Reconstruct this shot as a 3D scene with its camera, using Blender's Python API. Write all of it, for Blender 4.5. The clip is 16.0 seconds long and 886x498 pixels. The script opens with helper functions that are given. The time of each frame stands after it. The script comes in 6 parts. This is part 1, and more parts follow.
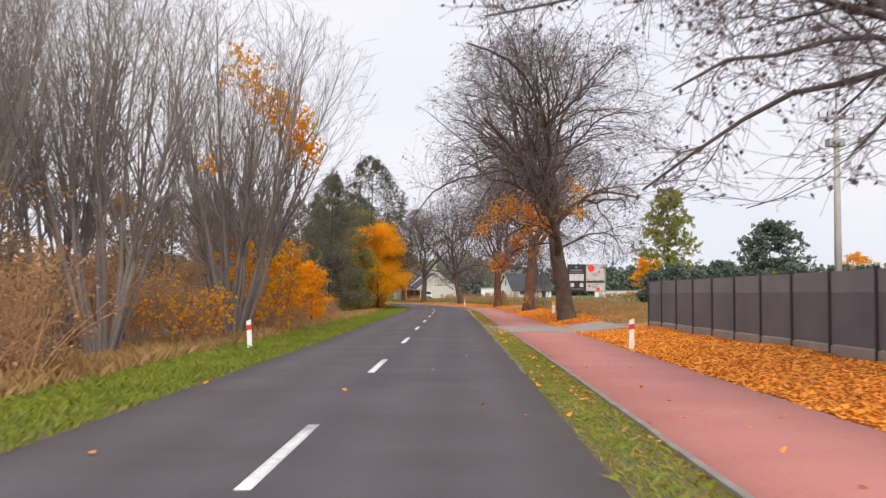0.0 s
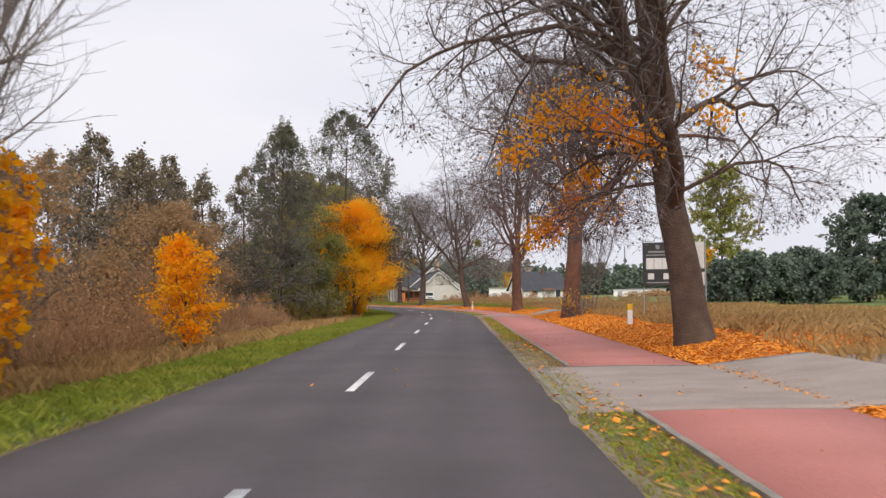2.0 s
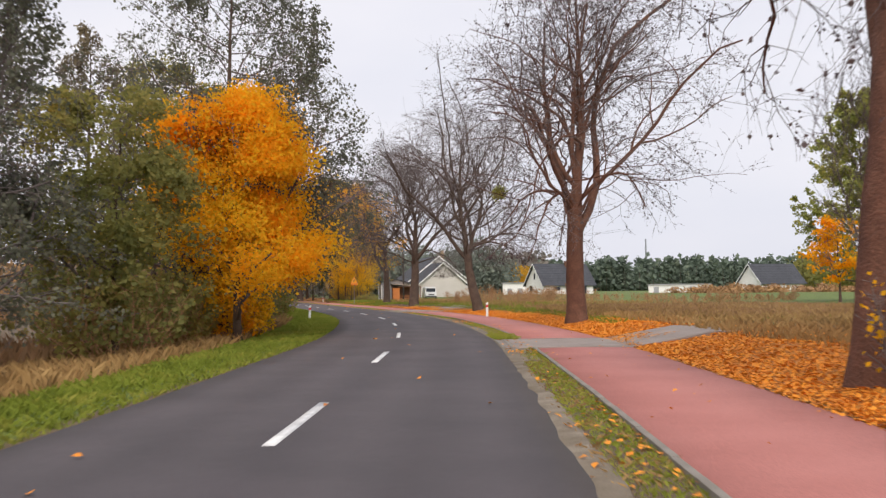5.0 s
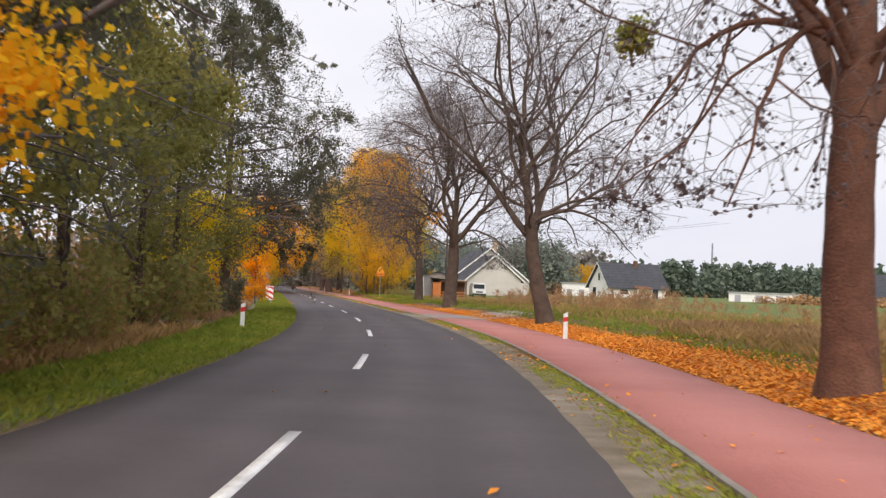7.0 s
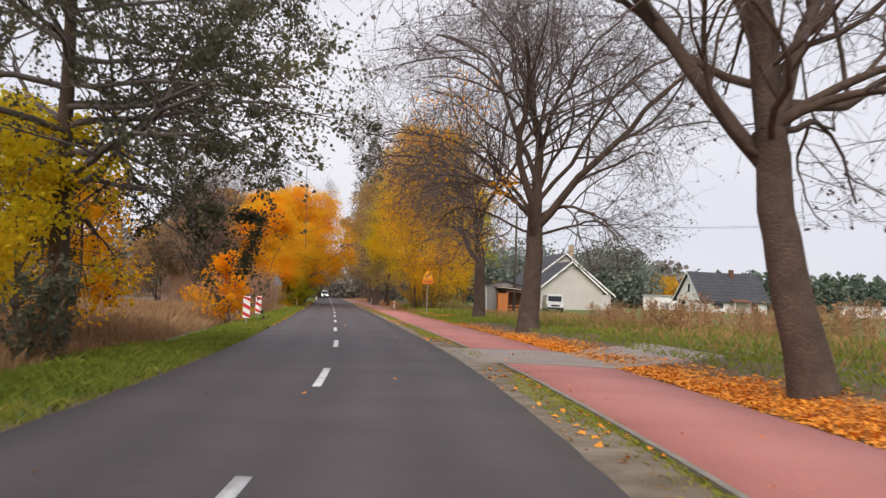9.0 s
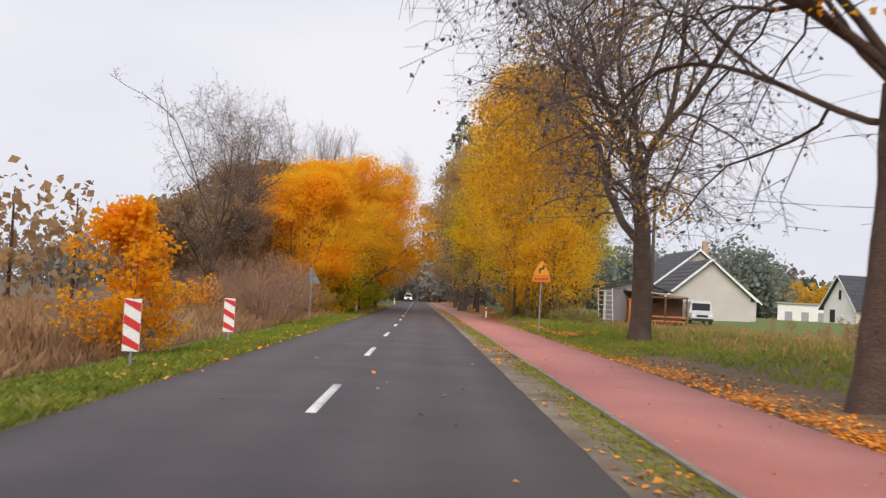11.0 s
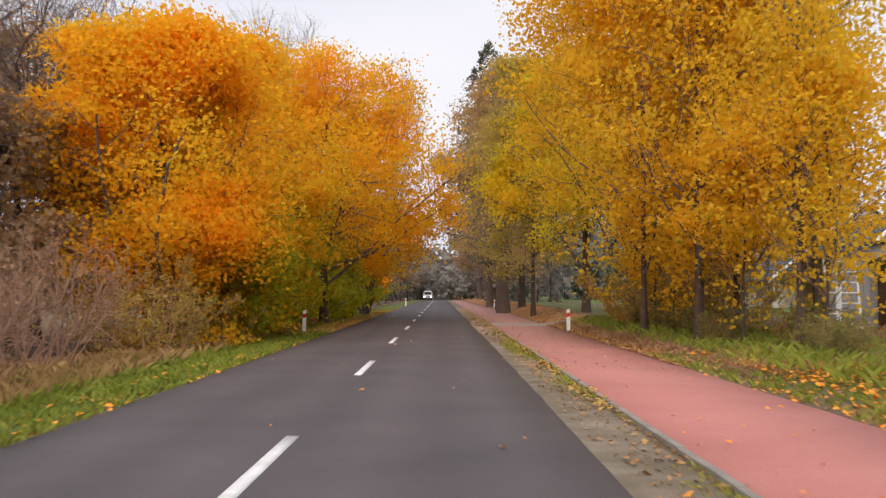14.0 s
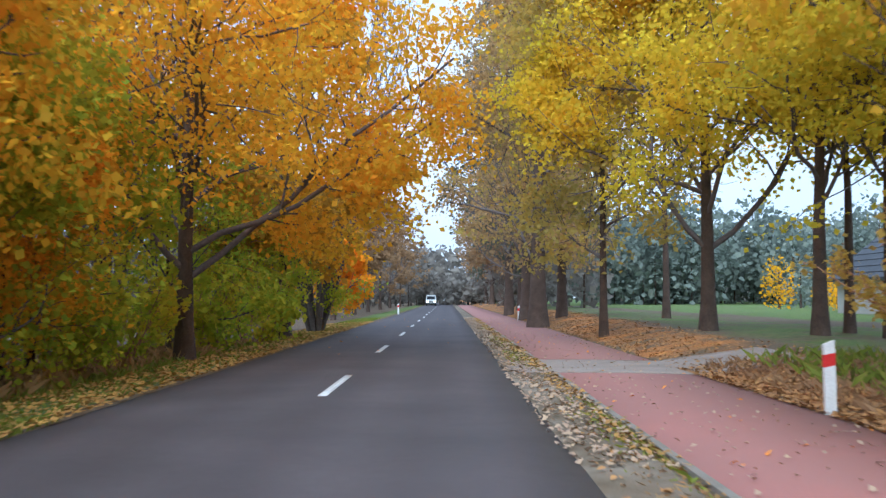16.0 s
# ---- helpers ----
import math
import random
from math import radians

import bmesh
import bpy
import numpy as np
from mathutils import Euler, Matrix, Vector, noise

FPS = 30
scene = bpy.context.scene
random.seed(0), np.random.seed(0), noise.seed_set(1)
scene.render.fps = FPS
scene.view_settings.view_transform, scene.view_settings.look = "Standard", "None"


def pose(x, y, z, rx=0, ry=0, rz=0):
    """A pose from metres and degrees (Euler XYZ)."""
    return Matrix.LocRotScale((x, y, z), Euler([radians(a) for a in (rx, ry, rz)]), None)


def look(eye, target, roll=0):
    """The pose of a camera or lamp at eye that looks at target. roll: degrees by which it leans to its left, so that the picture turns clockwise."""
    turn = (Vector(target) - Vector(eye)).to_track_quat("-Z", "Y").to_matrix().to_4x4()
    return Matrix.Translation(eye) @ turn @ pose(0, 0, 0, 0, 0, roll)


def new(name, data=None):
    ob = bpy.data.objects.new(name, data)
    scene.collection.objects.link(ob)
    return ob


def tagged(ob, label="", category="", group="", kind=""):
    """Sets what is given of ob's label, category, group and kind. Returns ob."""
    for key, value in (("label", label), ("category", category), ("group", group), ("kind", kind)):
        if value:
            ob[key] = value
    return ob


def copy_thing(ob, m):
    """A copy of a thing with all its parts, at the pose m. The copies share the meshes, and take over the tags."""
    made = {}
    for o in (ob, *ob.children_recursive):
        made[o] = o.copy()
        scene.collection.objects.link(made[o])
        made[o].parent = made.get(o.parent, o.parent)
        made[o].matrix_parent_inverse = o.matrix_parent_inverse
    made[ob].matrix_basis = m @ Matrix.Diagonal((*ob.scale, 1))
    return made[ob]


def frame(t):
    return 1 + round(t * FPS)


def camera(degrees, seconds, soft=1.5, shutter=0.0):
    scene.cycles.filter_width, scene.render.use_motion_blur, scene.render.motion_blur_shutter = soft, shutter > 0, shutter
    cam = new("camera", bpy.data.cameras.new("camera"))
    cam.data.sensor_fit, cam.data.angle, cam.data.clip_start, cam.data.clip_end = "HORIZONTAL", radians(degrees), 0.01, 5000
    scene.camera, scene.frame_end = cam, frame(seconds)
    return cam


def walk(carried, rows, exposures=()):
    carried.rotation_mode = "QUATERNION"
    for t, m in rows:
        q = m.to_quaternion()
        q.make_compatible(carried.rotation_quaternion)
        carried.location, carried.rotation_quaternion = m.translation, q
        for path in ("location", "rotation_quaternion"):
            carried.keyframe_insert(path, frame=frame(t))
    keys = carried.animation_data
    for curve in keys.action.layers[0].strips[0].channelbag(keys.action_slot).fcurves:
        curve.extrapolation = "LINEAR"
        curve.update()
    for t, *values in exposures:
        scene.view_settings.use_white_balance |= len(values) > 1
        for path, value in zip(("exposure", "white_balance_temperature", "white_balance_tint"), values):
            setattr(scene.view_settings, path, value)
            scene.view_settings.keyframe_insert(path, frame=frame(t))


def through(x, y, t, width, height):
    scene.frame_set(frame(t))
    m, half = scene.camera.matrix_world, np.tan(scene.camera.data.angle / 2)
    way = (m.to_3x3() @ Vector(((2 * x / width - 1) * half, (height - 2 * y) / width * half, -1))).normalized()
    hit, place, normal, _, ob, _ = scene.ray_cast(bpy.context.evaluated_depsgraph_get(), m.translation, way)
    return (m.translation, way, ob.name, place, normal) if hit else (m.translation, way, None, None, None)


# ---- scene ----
cam = camera(45.0, 16.0, soft=1.35, shutter=0.2)
PATH = [
    (0, (0.005, 0.0, 1.485), (0.004, 1.998, 1.569), 0.1),
    (0.5, (0.149, 7.117, 1.461), (0.148, 9.115, 1.538), -1.2),
    (1, (0.205, 14.272, 1.427), (0.202, 16.271, 1.513), -1.5),
    (1.5, (0.248, 21.288, 1.435), (0.241, 23.286, 1.517), -1.2),
    (2, (0.351, 28.228, 1.41), (0.341, 30.226, 1.497), -0.7),
    (2.5, (0.458, 35.109, 1.449), (0.451, 37.107, 1.531), -2.0),
    (3, (0.527, 41.964, 1.431), (0.531, 43.962, 1.514), -2.0),
    (3.5, (0.692, 48.812, 1.415), (0.698, 50.81, 1.498), -2.2),
    (4, (0.792, 55.713, 1.429), (0.796, 57.711, 1.503), -1.6),
    (6.5, (1.286, 90.796, 1.526), (1.188, 92.791, 1.613), 1.3),
    (7, (0.938, 97.615, 1.485), (0.806, 99.609, 1.556), 2.0),
    (7.5, (0.557, 104.301, 1.467), (0.397, 106.293, 1.549), 2.4),
    (8, (0.066, 110.655, 1.421), (-0.122, 112.644, 1.508), 2.5),
    (8.5, (-0.522, 117.279, 1.399), (-0.739, 119.265, 1.49), 2.4),
    (9, (-1.222, 124.048, 1.424), (-1.472, 126.03, 1.514), 2.2),
    (9.5, (-2.085, 131.043, 1.467), (-2.391, 133.018, 1.556), 2.1),
    (10, (-3.275, 137.778, 1.452), (-3.63, 139.744, 1.552), 2.7),
    (12.5, (-10.57, 171.774, 1.431), (-11.055, 173.713, 1.512), 1.4),
    (13, (-12.059, 178.52, 1.47), (-12.537, 180.459, 1.564), 0.3),
    (13.5, (-13.611, 185.309, 1.459), (-14.079, 187.251, 1.545), 0.3),
    (14, (-15.125, 192.113, 1.447), (-15.58, 194.058, 1.53), 0.1),
    (14.5, (-16.605, 198.929, 1.432), (-17.055, 200.876, 1.525), -0.3),
    (15, (-18.113, 205.793, 1.444), (-18.566, 207.739, 1.534), -0.2),
    (15.5, (-19.645, 212.61, 1.412), (-20.106, 214.554, 1.497), 0.1),
    (16, (-21.147, 219.221, 1.378), (-21.615, 221.164, 1.47), -0.1),
]
walk(cam, [(t, look(eye, target, roll)) for t, eye, target, roll in PATH], exposures=((0.0, 0.13, 6500, 10), (1.0, 0.04, 6500, 10), (6.3, 0.05, 6500, 10), (7.1, 0.13, 6500, 10), (7.6, 0.14, 6500, 10), (8.3, 0.03, 6500, 10), (10.0, 0.0, 6500, 10), (12.5, 0.05, 6500, 10), (14.2, 0.12, 6500, 10), (14.6, 0.22, 6350, 4), (15.0, 0.4, 6000, -2), (15.4, 0.44, 5600, -1), (16.0, 0.5, 4800, -1)))

# ---------------------------------------------------------------- world and light
SUN_UP, SUN_TURN = 40.0, 182.0
world = bpy.data.worlds.new("overcast_sky")
scene.world = world
world.use_nodes = True
wn, wl = world.node_tree.nodes, world.node_tree.links
wn.clear()
w_out = wn.new("ShaderNodeOutputWorld")
w_bg = wn.new("ShaderNodeBackground")
w_sky = wn.new("ShaderNodeTexSky")
w_sky.sky_type = "NISHITA"
w_sky.sun_disc = False
w_sky.sun_elevation = radians(SUN_UP)
w_sky.sun_rotation = radians(SUN_TURN)
w_sky.air_density, w_sky.dust_density, w_sky.ozone_density = 1.0, 4.0, 1.0
w_co = wn.new("ShaderNodeTexCoord")
w_map = wn.new("ShaderNodeMapping")
w_map.inputs["Scale"].default_value = (1.2, 1.2, 3.2)
w_noise = wn.new("ShaderNodeTexNoise")
w_noise.inputs["Scale"].default_value = 1.6
w_noise.inputs["Detail"].default_value = 5.0
w_ramp = wn.new("ShaderNodeValToRGB")
w_ramp.color_ramp.elements[0].position, w_ramp.color_ramp.elements[0].color = 0.3, (7.3, 7.45, 8.4, 1)
w_ramp.color_ramp.elements[1].position, w_ramp.color_ramp.elements[1].color = 0.7, (8.9, 8.7, 9.2, 1)
w_mix = wn.new("ShaderNodeMix")
w_mix.data_type = "RGBA"
w_mix.inputs["Factor"].default_value = 0.93
wl.new(w_co.outputs["Generated"], w_map.inputs["Vector"])
wl.new(w_map.outputs[0], w_noise.inputs["Vector"])
wl.new(w_noise.outputs["Fac"], w_ramp.inputs["Fac"])
wl.new(w_sky.outputs[0], w_mix.inputs[6])
wl.new(w_ramp.outputs[0], w_mix.inputs[7])
wl.new(w_mix.outputs[2], w_bg.inputs["Color"])
w_bg.inputs["Strength"].default_value = 0.105
wl.new(w_bg.outputs[0], w_out.inputs["Surface"])

sun_data = bpy.data.lights.new("soft_sun", "SUN")
sun_data.energy, sun_data.angle, sun_data.color = 3.1, radians(50), (1.0, 0.93, 0.85)
sun_ob = new("soft_sun", sun_data)
_az, _el = radians(SUN_TURN), radians(SUN_UP)
_dir = Vector((math.sin(_az) * math.cos(_el), math.cos(_az) * math.cos(_el), math.sin(_el)))
sun_ob.rotation_euler = _dir.to_track_quat("Z", "Y").to_euler()
sun_ob.location = (0, 100, 80)

# ---------------------------------------------------------------- materials
def material(name):
    m = bpy.data.materials.new(name)
    m.use_nodes = True
    return m, m.node_tree.nodes, m.node_tree.links, m.node_tree.nodes["Principled BSDF"]


def ramp(nodes, stops):
    r = nodes.new("ShaderNodeValToRGB")
    els = r.color_ramp.elements
    while len(els) < len(stops):
        els.new(0.5)
    for e, (p, c) in zip(els, stops):
        e.position, e.color = p, (*c, 1)
    return r


def noise_at(nodes, links, scale, detail=4.0, coord="Object", rough=0.55):
    c = nodes.new("ShaderNodeTexCoord")
    n = nodes.new("ShaderNodeTexNoise")
    n.inputs["Scale"].default_value, n.inputs["Detail"].default_value = scale, detail
    n.inputs["Roughness"].default_value = rough
    links.new(c.outputs[coord], n.inputs["Vector"])
    return n


def mixed(nodes, links, fac, a, b, kind="MIX"):
    """A colour mix; fac, a and b are sockets or values."""
    m = nodes.new("ShaderNodeMix")
    m.data_type, m.blend_type = "RGBA", kind
    for socket, v in ((m.inputs[0], fac), (m.inputs[6], a), (m.inputs[7], b)):
        if isinstance(v, bpy.types.NodeSocket):
            links.new(v, socket)
        elif isinstance(v, tuple):
            socket.default_value = (*v, 1)
        else:
            socket.default_value = v
    return m.outputs[2]


def bump(nodes, links, height, bsdf, strength, distance):
    b = nodes.new("ShaderNodeBump")
    b.inputs["Strength"].default_value, b.inputs["Distance"].default_value = strength, distance
    links.new(height, b.inputs["Height"])
    links.new(b.outputs[0], bsdf.inputs["Normal"])


def surface(name, stops, scale, rough=0.85, fine=40.0, strength=0.3, distance=0.01, metal=0.0, wide=0.25):
    """A worn surface: patches at one scale, grain at a finer one, relief from the grain."""
    m, n, l, p = material(name)
    a = noise_at(n, l, scale, 5)
    g = noise_at(n, l, fine, 3)
    big = noise_at(n, l, scale * wide, 2)
    r = ramp(n, stops)
    add = n.new("ShaderNodeMath")
    add.operation = "MULTIPLY_ADD"
    l.new(a.outputs["Fac"], add.inputs[0])
    add.inputs[1].default_value = 0.6
    sub = n.new("ShaderNodeMath")
    sub.operation = "MULTIPLY"
    l.new(big.outputs["Fac"], sub.inputs[0])
    sub.inputs[1].default_value = 0.4
    l.new(sub.outputs[0], add.inputs[2])
    l.new(add.outputs[0], r.inputs["Fac"])
    gr = ramp(n, [(0.25, (0.72, 0.72, 0.72)), (0.75, (1.22, 1.22, 1.22))])
    l.new(g.outputs["Fac"], gr.inputs["Fac"])
    l.new(mixed(n, l, 1.0, r.outputs[0], gr.outputs[0], "MULTIPLY"), p.inputs["Base Color"])
    p.inputs["Roughness"].default_value, p.inputs["Metallic"].default_value = rough, metal
    bump(n, l, g.outputs["Fac"], p, strength, distance)
    return m


def leafy(name, stops, patch=0.35, through=0.45, rough=0.7):
    """Leaves: each island its own tint, with patches over the crown, light passing through."""
    m, n, l, p = material(name)
    geo = n.new("ShaderNodeNewGeometry")
    pn, cn = noise_at(n, l, patch, 2), noise_at(n, l, patch * 4.5, 2)
    mix = n.new("ShaderNodeMath")
    mix.operation = "MULTIPLY_ADD"
    l.new(geo.outputs["Random Per Island"], mix.inputs[0])
    mix.inputs[1].default_value = 0.26
    clump = n.new("ShaderNodeMath")
    clump.operation = "MULTIPLY_ADD"
    l.new(cn.outputs["Fac"], clump.inputs[0])
    clump.inputs[1].default_value, clump.inputs[2].default_value = 0.8, -0.58
    half = n.new("ShaderNodeMath")
    half.operation = "MULTIPLY_ADD"
    l.new(pn.outputs["Fac"], half.inputs[0])
    half.inputs[1].default_value = 1.1
    l.new(clump.outputs[0], half.inputs[2])
    l.new(half.outputs[0], mix.inputs[2])
    r = ramp(n, stops)
    l.new(mix.outputs[0], r.inputs["Fac"])
    l.new(r.outputs[0], p.inputs["Base Color"])
    p.inputs["Roughness"].default_value = rough
    p.inputs["Specular IOR Level"].default_value = 0.25
    t = n.new("ShaderNodeBsdfTranslucent")
    l.new(r.outputs[0], t.inputs["Color"])
    ms = n.new("ShaderNodeMixShader")
    ms.inputs[0].default_value = through
    l.new(p.outputs[0], ms.inputs[1])
    l.new(t.outputs[0], ms.inputs[2])
    l.new(ms.outputs[0], n["Material Output"].inputs["Surface"])
    return m


def plain(name, colour, rough=0.6, metal=0.0, vary=0.12, scale=6.0):
    c = Vector(colour)
    return surface(name, [(0.3, tuple(c * (1 - vary))), (0.7, tuple(c * (1 + vary)))], scale, rough, 60, 0.12, 0.003, metal)




def asphalt():
    """Road surface: grain, patches, paler wheel tracks and dirty edges that run along the lanes."""
    m, n, l, p = material("worn_asphalt")
    at = n.new("ShaderNodeAttribute")
    at.attribute_name = "across"
    a, g, c = noise_at(n, l, 0.45, 5), noise_at(n, l, 110.0, 2), noise_at(n, l, 7.0, 4)
    wob = n.new("ShaderNodeMath")
    wob.operation = "MULTIPLY_ADD"
    l.new(a.outputs["Fac"], wob.inputs[0])
    wob.inputs[1].default_value = 0.035
    l.new(at.outputs["Fac"], wob.inputs[2])
    tracks = ramp(n, [(0.0, (0.0554, 0.0462, 0.0473)), (0.05, (0.0655, 0.0555, 0.0603)), (0.17, (0.0773, 0.0656, 0.0717)), (0.28, (0.0621, 0.0525, 0.0579)), (0.4, (0.0755, 0.0640, 0.0702)), (0.52, (0.0605, 0.0509, 0.0571)), (0.64, (0.0773, 0.0656, 0.0717)), (0.76, (0.0613, 0.0516, 0.0571)), (0.88, (0.0755, 0.0640, 0.0702)), (0.96, (0.0655, 0.0548, 0.0588)), (1.0, (0.0738, 0.0602, 0.0571))])
    l.new(wob.outputs[0], tracks.inputs["Fac"])
    r2 = ramp(n, [(0.3, (0.8, 0.8, 0.8)), (0.7, (1.2, 1.18, 1.17))])
    l.new(a.outputs["Fac"], r2.inputs["Fac"])
    r3 = ramp(n, [(0.3, (0.8, 0.8, 0.8)), (0.7, (1.2, 1.2, 1.2))])
    l.new(g.outputs["Fac"], r3.inputs["Fac"])
    r4 = ramp(n, [(0.35, (0.94, 0.94, 0.94)), (0.65, (1.05, 1.05, 1.05))])
    l.new(c.outputs["Fac"], r4.inputs["Fac"])
    col = mixed(n, l, 1.0, tracks.outputs[0], r2.outputs[0], "MULTIPLY")
    col = mixed(n, l, 1.0, col, r3.outputs[0], "MULTIPLY")
    col = mixed(n, l, 1.0, col, r4.outputs[0], "MULTIPLY")
    l.new(col, p.inputs["Base Color"])
    p.inputs["Roughness"].default_value = 0.8
    bump(n, l, g.outputs["Fac"], p, 0.5, 0.006)
    return m


def red_path():
    """Red paving that grows duller and dustier where the trees drop their leaves on it."""
    m = surface("red_path_paving", [(0.3, (0.39, 0.14, 0.12)), (0.5, (0.455, 0.173, 0.149)), (0.72, (0.51, 0.206, 0.179))], 0.5, 0.85, 55, 0.4, 0.005)
    n, l = m.node_tree.nodes, m.node_tree.links
    p = n["Principled BSDF"]
    sep = n.new("ShaderNodeSeparateXYZ")
    l.new(n.new("ShaderNodeNewGeometry").outputs["Position"], sep.inputs[0])
    wob = n.new("ShaderNodeMath")
    wob.operation = "MULTIPLY_ADD"
    l.new(noise_at(n, l, 0.35, 4).outputs["Fac"], wob.inputs[0])
    wob.inputs[1].default_value = 34.0
    l.new(sep.outputs["Y"], wob.inputs[2])
    dust = n.new("ShaderNodeMapRange")
    dust.interpolation_type = "SMOOTHSTEP"
    dust.inputs["From Min"].default_value, dust.inputs["From Max"].default_value = 224.0, 252.0
    l.new(wob.outputs[0], dust.inputs["Value"])
    clean = p.inputs["Base Color"].links[0].from_socket
    l.new(mixed(n, l, dust.outputs["Result"], clean, (0.34, 0.165, 0.145), "MIX"), p.inputs["Base Color"])
    return m


ASPHALT = asphalt()
PAINT = surface("worn_road_paint", [(0.3, (0.5, 0.5, 0.5)), (0.6, (0.74, 0.74, 0.74))], 5.0, 0.7, 70, 0.3, 0.003)
RED_PATH = red_path()
CONCRETE = surface("grey_concrete", [(0.3, (0.24, 0.195, 0.17)), (0.7, (0.35, 0.295, 0.26))], 1.2, 0.9, 50, 0.35, 0.005)
KERB = surface("kerb_concrete", [(0.3, (0.17, 0.15, 0.125)), (0.7, (0.29, 0.26, 0.225))], 3.0, 0.9, 60, 0.35, 0.005)
BARK = surface("grey_brown_bark", [(0.3, (0.0533, 0.0335, 0.0245)), (0.55, (0.0937, 0.0608, 0.0446)), (0.75, (0.141, 0.101, 0.0756))], 3.0, 0.95, 22, 0.9, 0.04)
RED_BARK = surface("reddish_bark", [(0.3, (0.082, 0.034, 0.021)), (0.55, (0.144, 0.064, 0.040)), (0.75, (0.199, 0.102, 0.069))], 3.0, 0.95, 22, 0.9, 0.04)
TWIG = surface("dark_twigs", [(0.3, (0.1, 0.08, 0.077)), (0.7, (0.19, 0.155, 0.147))], 2.0, 0.95, 20, 0.3, 0.01)
PALE_TWIG = surface("pale_willow_twigs", [(0.3, (0.15, 0.125, 0.112)), (0.7, (0.29, 0.245, 0.22))], 1.0, 0.95, 20, 0.3, 0.01)
BROWN_TWIG = surface("brown_brush_twigs", [(0.3, (0.29, 0.15, 0.078)), (0.7, (0.47, 0.26, 0.125))], 1.0, 0.95, 20, 0.3, 0.01)
ORANGE = leafy("orange_maple_leaves", [(0.0, (0.42, 0.34, 0.02)), (0.22, (0.8, 0.43, 0.012)), (0.55, (0.92, 0.42, 0.008)), (0.85, (0.85, 0.29, 0.01)), (1.0, (0.6, 0.19, 0.02))], 0.35, 0.62)
GOLD = leafy("golden_leaves", [(0.0, (0.46, 0.36, 0.015)), (0.3, (0.8, 0.47, 0.012)), (0.7, (0.93, 0.49, 0.008)), (1.0, (0.8, 0.36, 0.01))], 0.25, 0.66)
AMBER = leafy("amber_poplar_leaves", [(0.0, (0.55, 0.48, 0.05)), (0.3, (0.82, 0.56, 0.04)), (0.7, (0.92, 0.57, 0.035)), (1.0, (0.86, 0.45, 0.03))], 0.22, 0.76)
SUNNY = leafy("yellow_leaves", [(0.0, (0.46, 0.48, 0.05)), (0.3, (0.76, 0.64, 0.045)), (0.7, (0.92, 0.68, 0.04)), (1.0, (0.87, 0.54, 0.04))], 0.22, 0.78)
FADED = leafy("faded_gold_leaves", [(0.0, (0.26, 0.25, 0.08)), (0.35, (0.46, 0.37, 0.1)), (0.7, (0.62, 0.44, 0.09)), (1.0, (0.52, 0.31, 0.08))], 0.3, 0.64)
DEAD = leafy("dead_brown_leaves", [(0.0, (0.22, 0.12, 0.06)), (0.4, (0.38, 0.2, 0.08)), (0.8, (0.5, 0.28, 0.1)), (1.0, (0.3, 0.2, 0.1))], 0.8, 0.1)
PALE_DEAD = leafy("pale_dry_leaves", [(0.0, (0.3, 0.2, 0.13)), (0.5, (0.45, 0.33, 0.24)), (1.0, (0.55, 0.4, 0.22))], 0.8, 0.1)
DARK_BARK = surface("dark_branch_bark", [(0.3, (0.045, 0.036, 0.034)), (0.7, (0.09, 0.074, 0.07))], 3.0, 0.95, 22, 0.6, 0.02)
GREENGOLD = leafy("green_gold_leaves", [(0.0, (0.26, 0.42, 0.04)), (0.4, (0.46, 0.52, 0.04)), (0.7, (0.72, 0.6, 0.04)), (1.0, (0.92, 0.6, 0.035))], 0.35, 0.80)
DULL = leafy("dull_brown_leaves", [(0.0, (0.22, 0.145, 0.08)), (0.5, (0.37, 0.235, 0.12)), (1.0, (0.54, 0.32, 0.135))], 0.3, 0.5)
SEED = leafy("dark_seed_bunches", [(0.0, (0.07, 0.055, 0.06)), (0.6, (0.13, 0.1, 0.1)), (1.0, (0.22, 0.15, 0.1))], 0.3, 0.15)
MAPLE = leafy("yellow_orange_maple_leaves", [(0.0, (0.38, 0.4, 0.05)), (0.22, (0.82, 0.58, 0.035)), (0.55, (0.95, 0.54, 0.025)), (0.85, (0.95, 0.44, 0.02)), (1.0, (0.84, 0.31, 0.02))], 0.28, 0.76)
BUFF = leafy("brown_gold_leaves", [(0.0, (0.25, 0.2, 0.05)), (0.4, (0.55, 0.33, 0.04)), (0.75, (0.72, 0.38, 0.03)), (1.0, (0.5, 0.22, 0.04))], 0.3, 0.64)
OLIVE = leafy("olive_green_leaves", [(0.0, (0.13, 0.143, 0.0585)), (0.4, (0.247, 0.247, 0.078)), (0.75, (0.377, 0.312, 0.091)), (1.0, (0.572, 0.39, 0.078))], 0.3, 0.58)
ALDER = leafy("dull_alder_leaves", [(0.0, (0.085, 0.09, 0.07)), (0.5, (0.15, 0.155, 0.11)), (1.0, (0.24, 0.225, 0.14))], 0.3, 0.50)
# green greyed in its colour for the mist over far hedge and garden
HAZED_GREEN = leafy("hazed_green_leaves", [(0.0, (0.13, 0.15, 0.13)), (0.6, (0.22, 0.25, 0.21)), (1.0, (0.34, 0.34, 0.26))], 0.3, 0.4)
DULLGREEN = leafy("thin_brown_green_leaves", [(0.0, (0.12, 0.1, 0.075)), (0.5, (0.2, 0.165, 0.11)), (1.0, (0.3, 0.24, 0.14))], 0.3, 0.35)
